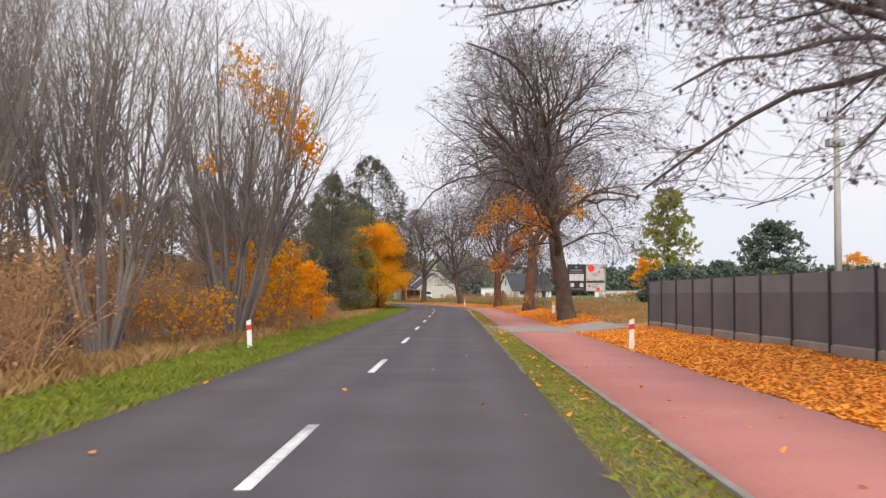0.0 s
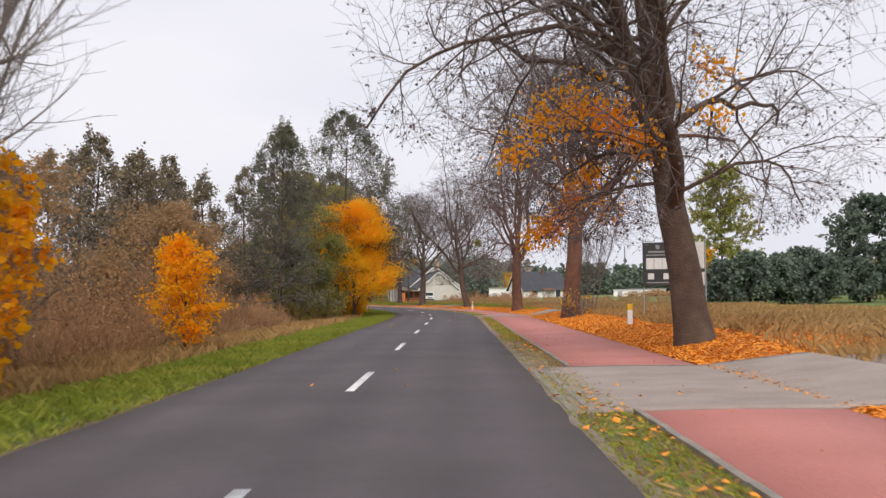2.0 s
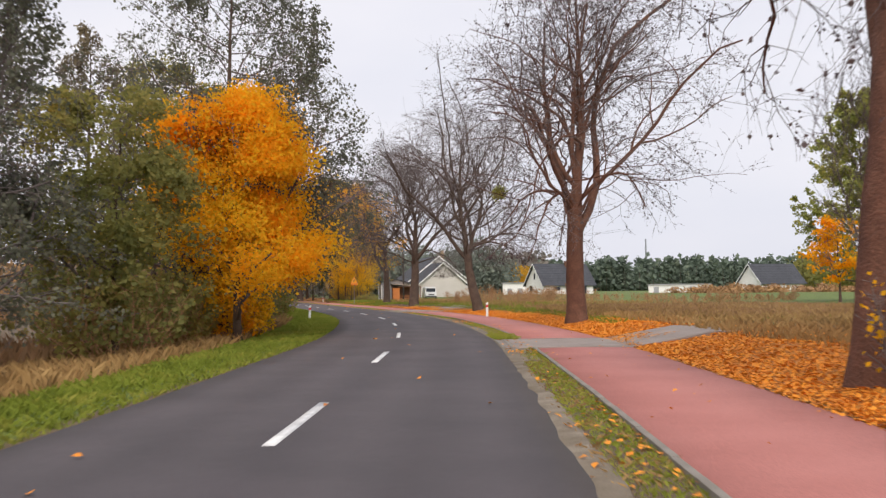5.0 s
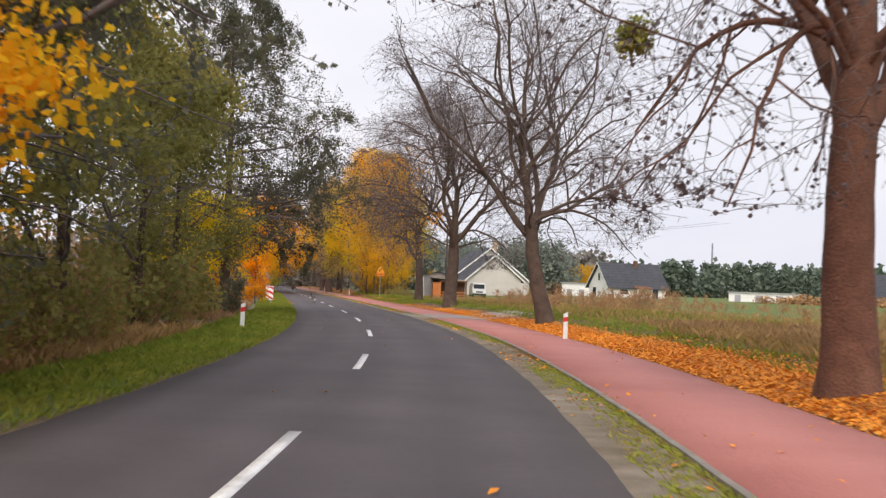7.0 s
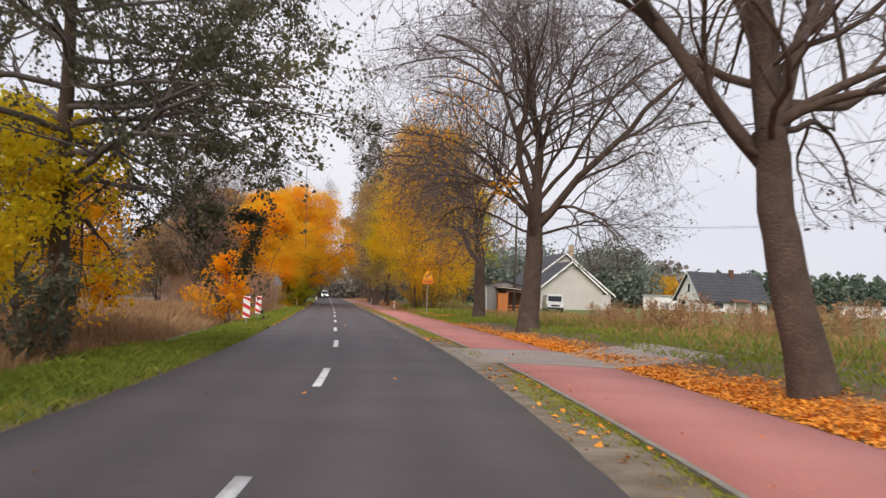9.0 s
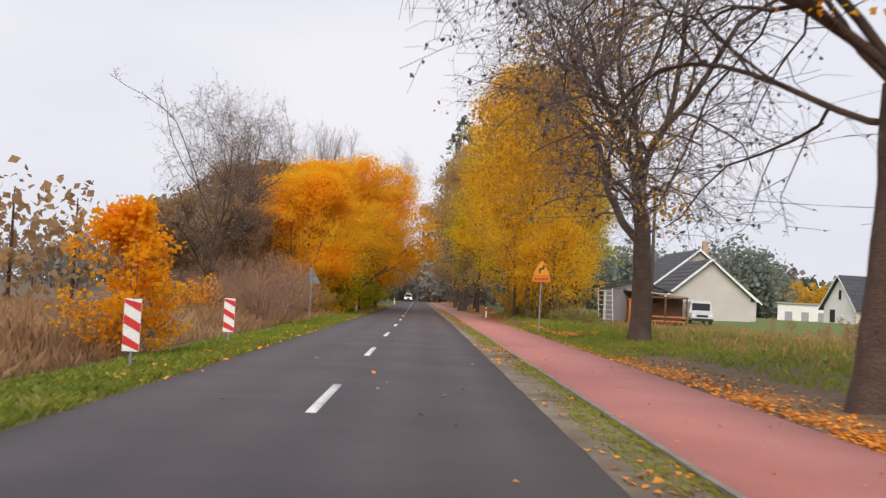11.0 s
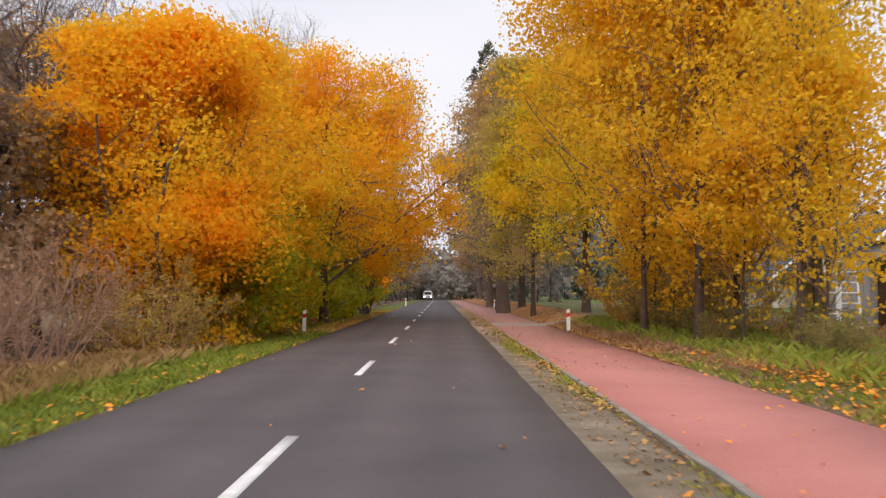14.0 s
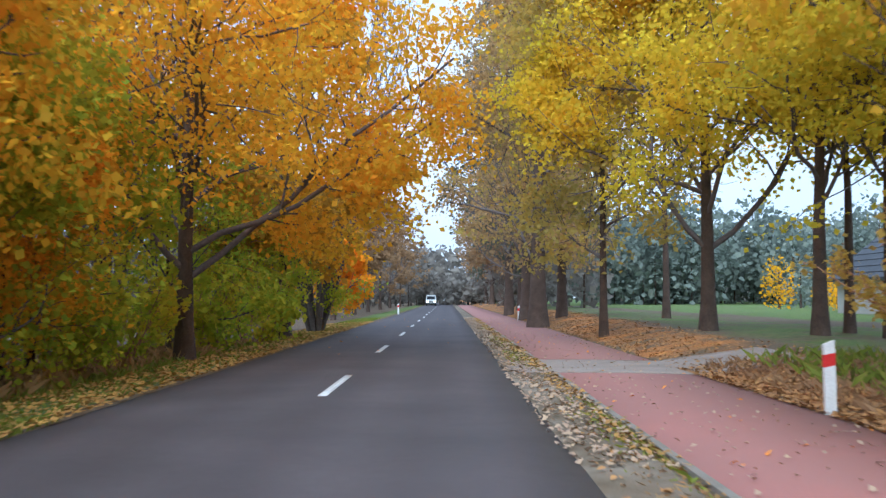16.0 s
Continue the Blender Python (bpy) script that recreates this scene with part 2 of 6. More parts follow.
# grey of distance haze mixed into the leaf colour of the far woods
HAZED_GREY = leafy("hazed_grey_brown_leaves", [(0.0, (0.17, 0.15, 0.13)), (0.6, (0.24, 0.215, 0.185)), (1.0, (0.32, 0.28, 0.22))], 0.2, 0.35)
RUSSET = leafy("faded_russet_leaves", [(0.0, (0.22, 0.17, 0.1)), (0.4, (0.42, 0.29, 0.14)), (0.75, (0.6, 0.38, 0.15)), (1.0, (0.55, 0.28, 0.1))], 0.3, 0.6)
DARKLEAF = leafy("dark_green_leaves", [(0.0, (0.065, 0.07, 0.05)), (0.5, (0.115, 0.115, 0.07)), (0.85, (0.19, 0.17, 0.08)), (1.0, (0.34, 0.27, 0.06))], 0.3, 0.5)
BROWN = leafy("dry_brown_leaves", [(0.0, (0.22, 0.125, 0.07)), (0.5, (0.38, 0.225, 0.115)), (1.0, (0.52, 0.3, 0.11))], 0.3, 0.2)
LITTER = leafy("fallen_orange_leaves", [(0.0, (0.42, 0.16, 0.04)), (0.35, (0.74, 0.26, 0.03)), (0.7, (0.85, 0.34, 0.04)), (1.0, (0.55, 0.24, 0.08))], 0.8, 0.1)
LITTER_DULL = leafy("dull_gold_fallen_leaves", [(0.0, (0.26, 0.14, 0.05)), (0.5, (0.45, 0.26, 0.07)), (1.0, (0.62, 0.38, 0.08))], 0.8, 0.1)
# needle tones lifted: haze over the distant pines is part of this colour
NEEDLE = leafy("hazed_pine_needles", [(0.0, (0.078, 0.104, 0.0845)), (0.6, (0.137, 0.176, 0.13)), (1.0, (0.221, 0.247, 0.169))], 0.3, 0.3)
LARCH = leafy("yellow_green_needles", [(0.0, (0.14, 0.17, 0.05)), (0.5, (0.3, 0.31, 0.08)), (1.0, (0.5, 0.42, 0.1))], 0.3, 0.35)
GRASS = leafy("verge_grass", [(0.0, (0.115, 0.155, 0.02)), (0.5, (0.207, 0.247, 0.03)), (0.85, (0.322, 0.299, 0.055)), (1.0, (0.46, 0.345, 0.11))], 0.5, 0.3)
STRIP = leafy("yellow_green_strip_grass", [(0.0, (0.2, 0.27, 0.03)), (0.5, (0.33, 0.36, 0.05)), (0.85, (0.45, 0.39, 0.09)), (1.0, (0.55, 0.42, 0.14))], 0.6, 0.5)
DRYGRASS = leafy("dry_tan_grass", [(0.0, (0.19, 0.12, 0.05)), (0.5, (0.34, 0.205, 0.08)), (0.85, (0.46, 0.3, 0.125)), (1.0, (0.27, 0.21, 0.065))], 0.4, 0.2)
REED = leafy("rusty_reeds", [(0.0, (0.19, 0.1, 0.055)), (0.5, (0.31, 0.18, 0.09)), (1.0, (0.46, 0.3, 0.16))], 0.15, 0.25)
WHITE = plain("white_plastic", (0.75, 0.75, 0.74), 0.5)
RED = plain("red_reflector", (0.6, 0.03, 0.03), 0.4)
YELLOW = plain("yellow_paint", (0.72, 0.42, 0.01), 0.5)
SIGN_ORANGE = plain("yellow_orange_sign_face", (0.78, 0.33, 0.01), 0.45)
SIGN_BACK = plain("dull_sign_back", (0.17, 0.18, 0.2), 0.6)
BLACK = plain("black_sign_paint", (0.02, 0.02, 0.022), 0.5)
GREY_METAL = plain("galvanised_metal", (0.36, 0.37, 0.38), 0.45, 0.6)
FENCE_DARK = plain("dark_fence_coating", (0.025, 0.026, 0.03), 0.6)
FENCE_SCREEN = surface("grey_privacy_screen", [(0.3, (0.098, 0.094, 0.111)), (0.7, (0.150, 0.143, 0.163))], 0.8, 0.75, 120, 0.4, 0.006)
# paler grey paints in the sky that shows through the fence's top strip
FENCE_PALE = surface("sky_paled_privacy_screen", [(0.3, (0.15, 0.146, 0.165)), (0.7, (0.22, 0.214, 0.235))], 0.8, 0.75, 120, 0.4, 0.006)
POLE_MAT = surface("weathered_concrete_pole", [(0.3, (0.3, 0.28, 0.26)), (0.7, (0.44, 0.42, 0.4))], 2.0, 0.9, 40, 0.3, 0.005)
WOOD_POLE = plain("dark_timber", (0.08, 0.07, 0.065), 0.85, 0, 0.25)
WALL_WHITE = surface("white_render", [(0.3, (0.68, 0.66, 0.64)), (0.7, (0.8, 0.79, 0.77))], 0.7, 0.9, 30, 0.2, 0.004)
WALL_CREAM = surface("cream_grey_render", [(0.3, (0.46, 0.43, 0.4)), (0.7, (0.55, 0.52, 0.49))], 0.7, 0.9, 30, 0.2, 0.004)
ROOF = surface("dark_slate_tiles", [(0.3, (0.032, 0.034, 0.042)), (0.7, (0.06, 0.063, 0.075))], 1.5, 0.7, 12, 0.6, 0.03)
BROWN_WOOD = plain("brown_timber", (0.13, 0.06, 0.035), 0.8, 0, 0.3)
ORANGE_WOOD = plain("orange_timber", (0.5, 0.17, 0.04), 0.7, 0, 0.2)
GLASS_DARK = plain("dark_window_glass", (0.03, 0.035, 0.045), 0.12, 0.0, 0.2)
BRICK = plain("pale_brick", (0.46, 0.32, 0.2), 0.85, 0, 0.2)


# ---------------------------------------------------------------- mesh helpers
def link_mesh(name, verts, quads=None, tris=None, mat=None, smooth=False):
    """A mesh object from arrays, quick for large ones."""
    me = bpy.data.meshes.new(name)
    verts = np.asarray(verts, np.float32).reshape(-1, 3)
    quads = np.zeros((0, 4), np.int32) if quads is None else np.asarray(quads, np.int32).reshape(-1, 4)
    tris = np.zeros((0, 3), np.int32) if tris is None else np.asarray(tris, np.int32).reshape(-1, 3)
    me.vertices.add(len(verts))
    me.vertices.foreach_set("co", verts.ravel())
    me.loops.add(quads.size + tris.size)
    me.loops.foreach_set("vertex_index", np.concatenate([quads.ravel(), tris.ravel()]))
    me.polygons.add(len(quads) + len(tris))
    sizes = np.concatenate([np.full(len(quads), 4), np.full(len(tris), 3)]).astype(np.int32)
    me.polygons.foreach_set("loop_start", np.concatenate([[0], np.cumsum(sizes)[:-1]]).astype(np.int32))
    if smooth:
        me.polygons.foreach_set("use_smooth", np.ones(len(sizes), bool))
    me.update(calc_edges=True)
    me.validate()
    if mat:
        me.materials.append(mat)
    return new(name, me)


def under(ob, parent, label=""):
    ob.parent = parent
    if label:
        ob["label"] = label
    return ob


def thing(name, x, y, z, label, category, group="", turn=0.0, kind=""):
    e = new(name)
    e.empty_display_size = 0.3
    e.location, e.rotation_euler = (x, y, z), (0, 0, radians(turn))
    return tagged(e, label, category, group, kind)


def part(name, bm, mat, parent, label="", smooth=False):
    me = bpy.data.meshes.new(name)
    bmesh.ops.recalc_face_normals(bm, faces=bm.faces)
    for f in bm.faces:
        f.smooth = smooth
    bm.to_mesh(me)
    bm.free()
    me.materials.append(mat)
    return under(new(name, me), parent, label)


def box(x0, x1, y0, y1, z0, z1, bevel=0.0, bm=None):
    bm = bm or bmesh.new()
    made = bmesh.ops.create_cube(bm, size=1.0, matrix=Matrix.LocRotScale(((x0 + x1) / 2, (y0 + y1) / 2, (z0 + z1) / 2), None, (x1 - x0, y1 - y0, z1 - z0)))
    if bevel:
        edges = list({e for v in made["verts"] for e in v.link_edges})
        bmesh.ops.bevel(bm, geom=edges, offset=bevel, segments=2, affect="EDGES", profile=0.6)
    return bm


def rod(a, b, r0, r1=None, sides=10, bm=None):
    bm = bm or bmesh.new()
    a, b = Vector(a), Vector(b)
    m = Matrix.Translation((a + b) / 2) @ (b - a).to_track_quat("Z", "Y").to_matrix().to_4x4()
    bmesh.ops.create_cone(bm, cap_ends=True, segments=sides, radius1=r0, radius2=r0 if r1 is None else r1, depth=(b - a).length, matrix=m)
    return bm


def prism(outline, y0, y1, bm=None):
    """An outline in x and z, drawn out along y."""
    bm = bm or bmesh.new()
    front = [bm.verts.new((x, y0, z)) for x, z in outline]
    back = [bm.verts.new((x, y1, z)) for x, z in outline]
    bm.faces.new(front)
    bm.faces.new(back[::-1])
    for i in range(len(outline)):
        j = (i + 1) % len(outline)
        bm.faces.new((front[i], back[i], back[j], front[j]))
    return bm


# ---------------------------------------------------------------- the road's line
KNOTS = np.array([(-200, -4.4), (-80, -2.75), (0, -1.6), (24, -1.28), (48, -1.05), (72, -0.88), (90, -0.74), (104, -0.9), (116, -1.68), (128, -3.02), (140, -5.05),
                  (152, -7.5), (167, -10.9), (179, -13.65), (191, -16.42), (214, -21.75), (249, -29.95), (400, -65.7), (900, -184.0)])
_sl = np.gradient(KNOTS[:, 1], KNOTS[:, 0])


def centre(y):
    """x of the road's middle at y (Hermite through the knots), and the slope dx/dy."""
    y = np.asarray(y, float)
    i = np.clip(np.searchsorted(KNOTS[:, 0], y) - 1, 0, len(KNOTS) - 2)
    y0, y1 = KNOTS[i, 0], KNOTS[i + 1, 0]
    hgt = y1 - y0
    t = (y - y0) / hgt
    t = np.clip(t, -8, 8)
    a, b, m0, m1 = KNOTS[i, 1], KNOTS[i + 1, 1], _sl[i] * hgt, _sl[i + 1] * hgt
    inside = (2 * t**3 - 3 * t**2 + 1) * a + (t**3 - 2 * t**2 + t) * m0 + (-2 * t**3 + 3 * t**2) * b + (t**3 - t**2) * m1
    out = np.where(t > 1, b + (y - y1) * _sl[i + 1], np.where(t < 0, a + (y - y0) * _sl[i], inside))
    return out


def slope(y):
    return (centre(np.asarray(y) + 0.5) - centre(np.asarray(y) - 0.5))


def spot(y, off):
    """The place off metres to the right of the road's middle, at station y."""
    s = slope(y)
    return centre(y) + off * np.sqrt(1 + s * s), np.asarray(y, float) + 0 * np.asarray(off)


def station_heading(y):
    return math.degrees(math.atan2(-float(slope(y)), 1.0))


PATH_L, PATH_R, EDGE_L, EDGE_R = 3.62, 6.15, -2.6, 2.85


def height(y, off):
    """The ground's height beside the road."""
    y, off = np.asarray(y, float), np.asarray(off, float)
    rise = np.interp(y, [-50, 20, 49, 53, 120, 160, 222, 236, 250, 300], [0.16, 0.18, 0.16, 0.37, 0.32, 0.36, 0.16, 0.22, 0.42, 0.42])
    right = np.interp(off, [EDGE_R, PATH_R, 8.2, 40, 120], [0, 0, 1, 1.1, 1.6]) * rise
    fall = np.interp(y, [-50, 30, 100, 130, 200, 300], [-0.3, -0.36, -0.36, -0.25, -0.35, -0.2])
    left = np.interp(-off, [-EDGE_L, 3.6, 5.8, 9, 30], [0, 0.12, 0.8, 1.25, 1.5]) * fall
    lumps = 0.03 * (np.sin(y * 0.9 + off * 1.7) + np.sin(y * 0.37 - off * 0.8)) * np.clip((np.abs(off - 1) - 5.2) / 2, 0, 1)
    return np.where(off > 0, right, left) + lumps


def zone_at(x, y):
    """Station offset of a world place."""
    s = slope(y)
    return (x - centre(y)) / np.sqrt(1 + s * s)


def ground_z(x, y):
    return float(height(y, zone_at(x, y)))


# ---------------------------------------------------------------- ground
gy = np.concatenate([[-900, -500, -250, -120, -60], np.arange(-40, 300, 1.5), np.arange(300, 500, 6), [520, 580, 700, 900, 1300, 2000, 3000]])
go = np.concatenate([[-1500, -700, -300, -150, -80, -50], np.arange(-34, -12, 2), np.arange(-12, -2.6, 0.55), [-2.6, -2.4, 0, 2.6, 2.9, 3.2, 3.6, 3.9, 5.9, 6.1],
                     np.arange(6.4, 12, 0.5), np.arange(12, 40, 2), [50, 80, 140, 260, 600, 1500]])
Y, O = np.meshgrid(gy, go, indexing="ij")
GX = centre(Y) + O * np.sqrt(1 + slope(Y) ** 2)
GZ = height(Y, O) - np.where((O > EDGE_L + 0.01) & (O < 2.8), 0.12, 0.0) - np.where((O > 3.7) & (O < 6.05), 0.12, 0.0)
idx = np.arange(Y.size).reshape(Y.shape)
gq = np.stack([idx[:-1, :-1], idx[:-1, 1:], idx[1:, 1:], idx[1:, :-1]], -1).reshape(-1, 4)


def ground_material():
    m, n, l, p = material("verge_soil_and_grass")
    at = n.new("ShaderNodeAttribute")
    at.attribute_name = "cover"
    sep = n.new("ShaderNodeSeparateColor")
    l.new(at.outputs["Color"], sep.inputs[0])
    a, b, c = noise_at(n, l, 0.5, 6), noise_at(n, l, 6.0, 5), noise_at(n, l, 45.0, 3)
    soil = ramp(n, [(0.3, (0.09, 0.06, 0.035)), (0.6, (0.15, 0.105, 0.06)), (0.8, (0.2, 0.15, 0.08))])
    l.new(b.outputs["Fac"], soil.inputs["Fac"])
    green = ramp(n, [(0.3, (0.06, 0.1, 0.015)), (0.55, (0.11, 0.16, 0.025)), (0.75, (0.2, 0.19, 0.05))])
    l.new(b.outputs["Fac"], green.inputs["Fac"])
    litter = ramp(n, [(0.3, (0.22, 0.09, 0.025)), (0.5, (0.5, 0.19, 0.03)), (0.7, (0.62, 0.26, 0.04))])
    l.new(b.outputs["Fac"], litter.inputs["Fac"])
    col = soil.outputs[0]
    for k, layer in ((0, green), (1, litter)):
        f = n.new("ShaderNodeMath")
        f.operation = "MULTIPLY_ADD"
        l.new(a.outputs["Fac"], f.inputs[0])
        f.inputs[1].default_value = 1.6
        g = n.new("ShaderNodeMath")
        g.operation = "SUBTRACT"
        l.new(sep.outputs[k], g.inputs[0])
        g.inputs[1].default_value = 0.8
        l.new(g.outputs[0], f.inputs[2])
        sm = n.new("ShaderNodeMapRange")
        sm.inputs["From Min"].default_value, sm.inputs["From Max"].default_value = 0.3, 0.7
        l.new(f.outputs[0], sm.inputs["Value"])
        col = mixed(n, l, sm.outputs[0], col, layer.outputs[0])
    gr = ramp(n, [(0.25, (0.6, 0.6, 0.6)), (0.75, (1.3, 1.3, 1.3))])
    l.new(c.outputs["Fac"], gr.inputs["Fac"])
    l.new(mixed(n, l, 1.0, col, gr.outputs[0], "MULTIPLY"), p.inputs["Base Color"])
    p.inputs["Roughness"].default_value = 0.95
    bump(n, l, c.outputs["Fac"], p, 0.6, 0.03)
    return m


ground = link_mesh("ground", np.stack([GX, Y, GZ], -1), gq, None, ground_material(), True)
tagged(ground, "uneven soil, grass and leaf litter along the road", "ground", kind="structure")


def cover(y, off):
    """How much green grass and how much leaf litter lies at a place."""
    band = lambda v, a, b, s: np.clip((v - a) / s, 0, 1) * np.clip((b - v) / s, 0, 1)  # noqa: E731
    far = (off > 16) * 0.75
    strip = np.interp(y, [0, 38, 60, 100, 130], [0.75, 0.6, 0.45, 0.2, 0.3])
    green = np.maximum.reduce([band(-off, 2.7, 5.2, 0.5) * 1.0, band(off, 2.85, 3.6, 0.25) * strip, far + 0 * y, band(off, 8.5, 16, 1.5) * np.interp(y, [90, 130, 240], [0.25, 0.6, 0.55])])
    wide = np.interp(y, [0, 40, 60, 90, 105, 120, 150, 190, 230, 300], [10.2, 10.2, 12, 12, 10, 8.6, 7.6, 7.3, 8.5, 11])
    lit = np.clip((off - 6.1) / 0.2, 0, 1) * np.clip((wide - off) / 1.2, 0, 1) * np.interp(y, [0, 150, 175, 190, 222, 232, 260], [1, 1, 0.7, 0.35, 0.3, 0.5, 0.5])
    lit = np.maximum(lit, band(-off, 2.6, 3.3, 0.3) * np.interp(y, [130, 165, 190, 215, 226, 232, 260], [0, 0.4, 0.5, 0.3, 0.4, 0.95, 0.95]))
    return green, lit


cg, cl_ = cover(Y, O)
attr = ground.data.color_attributes.new("cover", "FLOAT_COLOR", "POINT")
attr.data.foreach_set("color", np.stack([cg, cl_, 0 * cg, 0 * cg + 1], -1).astype(np.float32).ravel())


def ribbon(name, profile, y0, y1, mat, step=2.0, parent=None, kind="structure"):
    """A cross-section of offsets and heights drawn out along the road from y0 to y1."""
    ys = np.linspace(y0, y1, max(2, int(round((y1 - y0) / step)) + 1))
    pts = []
    for o, z in profile:
        x, yy = spot(ys, o)
        pts.append(np.stack([x, yy, np.full_like(ys, z)], -1))
    v = np.stack(pts, 1)
    k, n = len(profile), len(ys)
    ix = np.arange(n * k).reshape(n, k)
    nx = np.roll(ix, -1, 1)
    q = np.stack([ix[:-1], nx[:-1], nx[1:], ix[1:]], -1).reshape(-1, 4)
    ob = link_mesh(name, v, q, None, mat)
    bm = bmesh.new()
    bm.from_mesh(ob.data)
    bm.verts.ensure_lookup_table()
    bm.faces.new([bm.verts[i] for i in ix[0][::-1]])
    bm.faces.new([bm.verts[i] for i in ix[-1]])
    bmesh.ops.recalc_face_normals(bm, faces=bm.faces)
    bm.to_mesh(ob.data)
    bm.free()
    if parent:
        under(ob, parent)
    return ob


def edge_wobble(ob, amount, seed):
    me = ob.data
    for v in me.vertices:
        n = noise.noise(Vector((v.co.x * 0.9 + seed, v.co.y * 0.9, 0)))
        v.co.x += amount * n


road = ribbon("road", [(EDGE_L, -0.3), (EDGE_L, 0.0), (-2.0, 0.006), (-1.3, 0.012), (-0.6, 0.014), (0, 0.016), (0.7, 0.014), (1.4, 0.012), (2.2, 0.006), (EDGE_R, 0.0), (EDGE_R + 0.02, -0.3)], -60, 560, ASPHALT, 1.0)
_co = np.empty(len(road.data.vertices) * 3, np.float32)
road.data.vertices.foreach_get("co", _co)
_co = _co.reshape(-1, 3)
_across = road.data.attributes.new("across", "FLOAT", "POINT")
_across.data.foreach_set("value", ((zone_at(_co[:, 0], _co[:, 1]) - EDGE_L) / (EDGE_R - EDGE_L)).astype(np.float32))
edge_wobble(road, 0.05, 3)
tagged(road, "two-lane grey asphalt country road with worn surface", "road", kind="structure")

path = ribbon("cycle_path", [(PATH_L + 0.09, -0.25), (PATH_L + 0.09, 0.02), (4.8, 0.035), (PATH_R, 0.02), (PATH_R, -0.25)], -60, 420, RED_PATH, 1.0)
edge_wobble(path, 0.03, 9)
tagged(path, "smooth red cycle path, dusty and leaf-strewn under the trees", "cycle path", kind="structure")

# gravelly strip along the asphalt past the first trees
SAND = surface("sandy_verge", [(0.32, (0.1, 0.075, 0.045)), (0.44, (0.15, 0.115, 0.075)), (0.55, (0.21, 0.17, 0.125)), (0.68, (0.3, 0.255, 0.2))], 1.6, 0.95, 60, 0.7, 0.012, wide=0.12)
for n_, (a_, b_, w_) in enumerate(((20, 46, 3.0), (46, 62, 3.5), (62, 92, 3.14), (92, 420, 3.6))):
    shoulder = ribbon("road_shoulder_%d" % (n_ + 1), [(EDGE_R - 0.07, -0.2), (EDGE_R - 0.07, -0.012), (EDGE_R + 0.02, 0.004), (w_ - 0.1, 0.014), (w_, -0.012), (w_, -0.2)], a_, b_, SAND, 0.5)
    edge_wobble(shoulder, 0.12 if w_ < 3.5 else 0.04, 5 + n_)
    tagged(shoulder, "sandy brown shoulder with ragged edge beside the asphalt", "road shoulder", kind="structure")

DRIVES = [(40.9, 48.7), (96.9, 101.9), (147.6, 153.9), (238.7, 242.6)]
for n_, (a_, b_) in enumerate(DRIVES):
    far_ = (8.4, 9, 8.4, 7.2)[n_]
    zr = float(height((a_ + b_) / 2, far_))
    d_ = ribbon("driveway_%d" % (n_ + 1), [(EDGE_R + 0.07, -0.15), (EDGE_R + 0.07, 0.012), (PATH_L, 0.034), (4.8, 0.047), (PATH_R, 0.036), (8.2, 0.07 + float(height(a_ + 2, 8.2))), (max(far_, 8.4), 0.1 + zr), (max(far_, 8.4), -0.15)], a_, b_, CONCRETE, 0.5)
    edge_wobble(d_, 0.06, n_ * 7)
    tagged(d_, "worn grey concrete driveway crossing the red path", "driveway", kind="structure")
# flat channel stones along the asphalt at the drives
for n_, (a_, b_) in enumerate(DRIVES[:3]):
    for w0, w1, zt_ in ((2.88, 2.99, 0.024), (3.1, 3.21, 0.032)):
        ck = ribbon("channel_kerb_%d" % (n_ + 1), [(w0, -0.1), (w0, zt_ - 0.006), (w0 + 0.01, zt_), (w1 - 0.01, zt_), (w1, zt_ - 0.006), (w1, -0.1)], a_ + 0.1, b_ - 0.1, KERB, 1.0)
        tagged(ck, "worn concrete channel stones between road and driveway", "kerb", kind="structure")
# the narrower drive goes on to the gate
apron = ribbon("driveway_apron", [(8.35, -0.15), (8.35, 0.09 + float(height(46, 8.4))), (20, 0.1 + float(height(46, 20))), (20, -0.15)], 44.4, 48.6, CONCRETE, 0.5)
edge_wobble(apron, 0.06, 31)
tagged(apron, "worn grey concrete drive leading to the gate", "driveway", kind="structure")

# lane dashes: 4 m long, every 12 m
def along(y0, dist):
    y = y0
    for _ in range(8):
        y = y + (dist / 8) / math.sqrt(1 + float(slope(y)) ** 2)
    return y


yf = 12.07
ends = [yf]
while ends[-1] < 420:
    ends.append(along(ends[-1], 12.0))
while ends[0] > -20:
    ends.insert(0, along(ends[0], -12.0))
rng_d = random.Random(5)
for e in ends:
    d = ribbon("lane_dash", [(-0.065, 0.008), (-0.065, 0.021), (0.065, 0.021), (0.065, 0.008)], along(e, -4.0), e, PAINT, 1.0, road)
    d.location.x = -0.03 + rng_d.uniform(-0.02, 0.02)

# ---------------------------------------------------------------- plants
def unit(v):
    return v / np.maximum(np.linalg.norm(v, axis=-1, keepdims=True), 1e-9)


def shoots(rng, start, way, length, k, wander, up):
    """Many bent shoots at once: points (n, k, 3). up: how they lift, or a pair from foot to tip."""
    pts, d = [start], unit(way)
    lift = np.linspace(*up, k - 1) if isinstance(up, tuple) else np.full(k - 1, up)
    for rise in lift:
        d = unit(d + wander * rng.normal(size=d.shape) + np.array([0, 0, 1.0]) * rise)
        pts.append(pts[-1] + d * (length / (k - 1))[:, None])
    return np.stack(pts, 1)


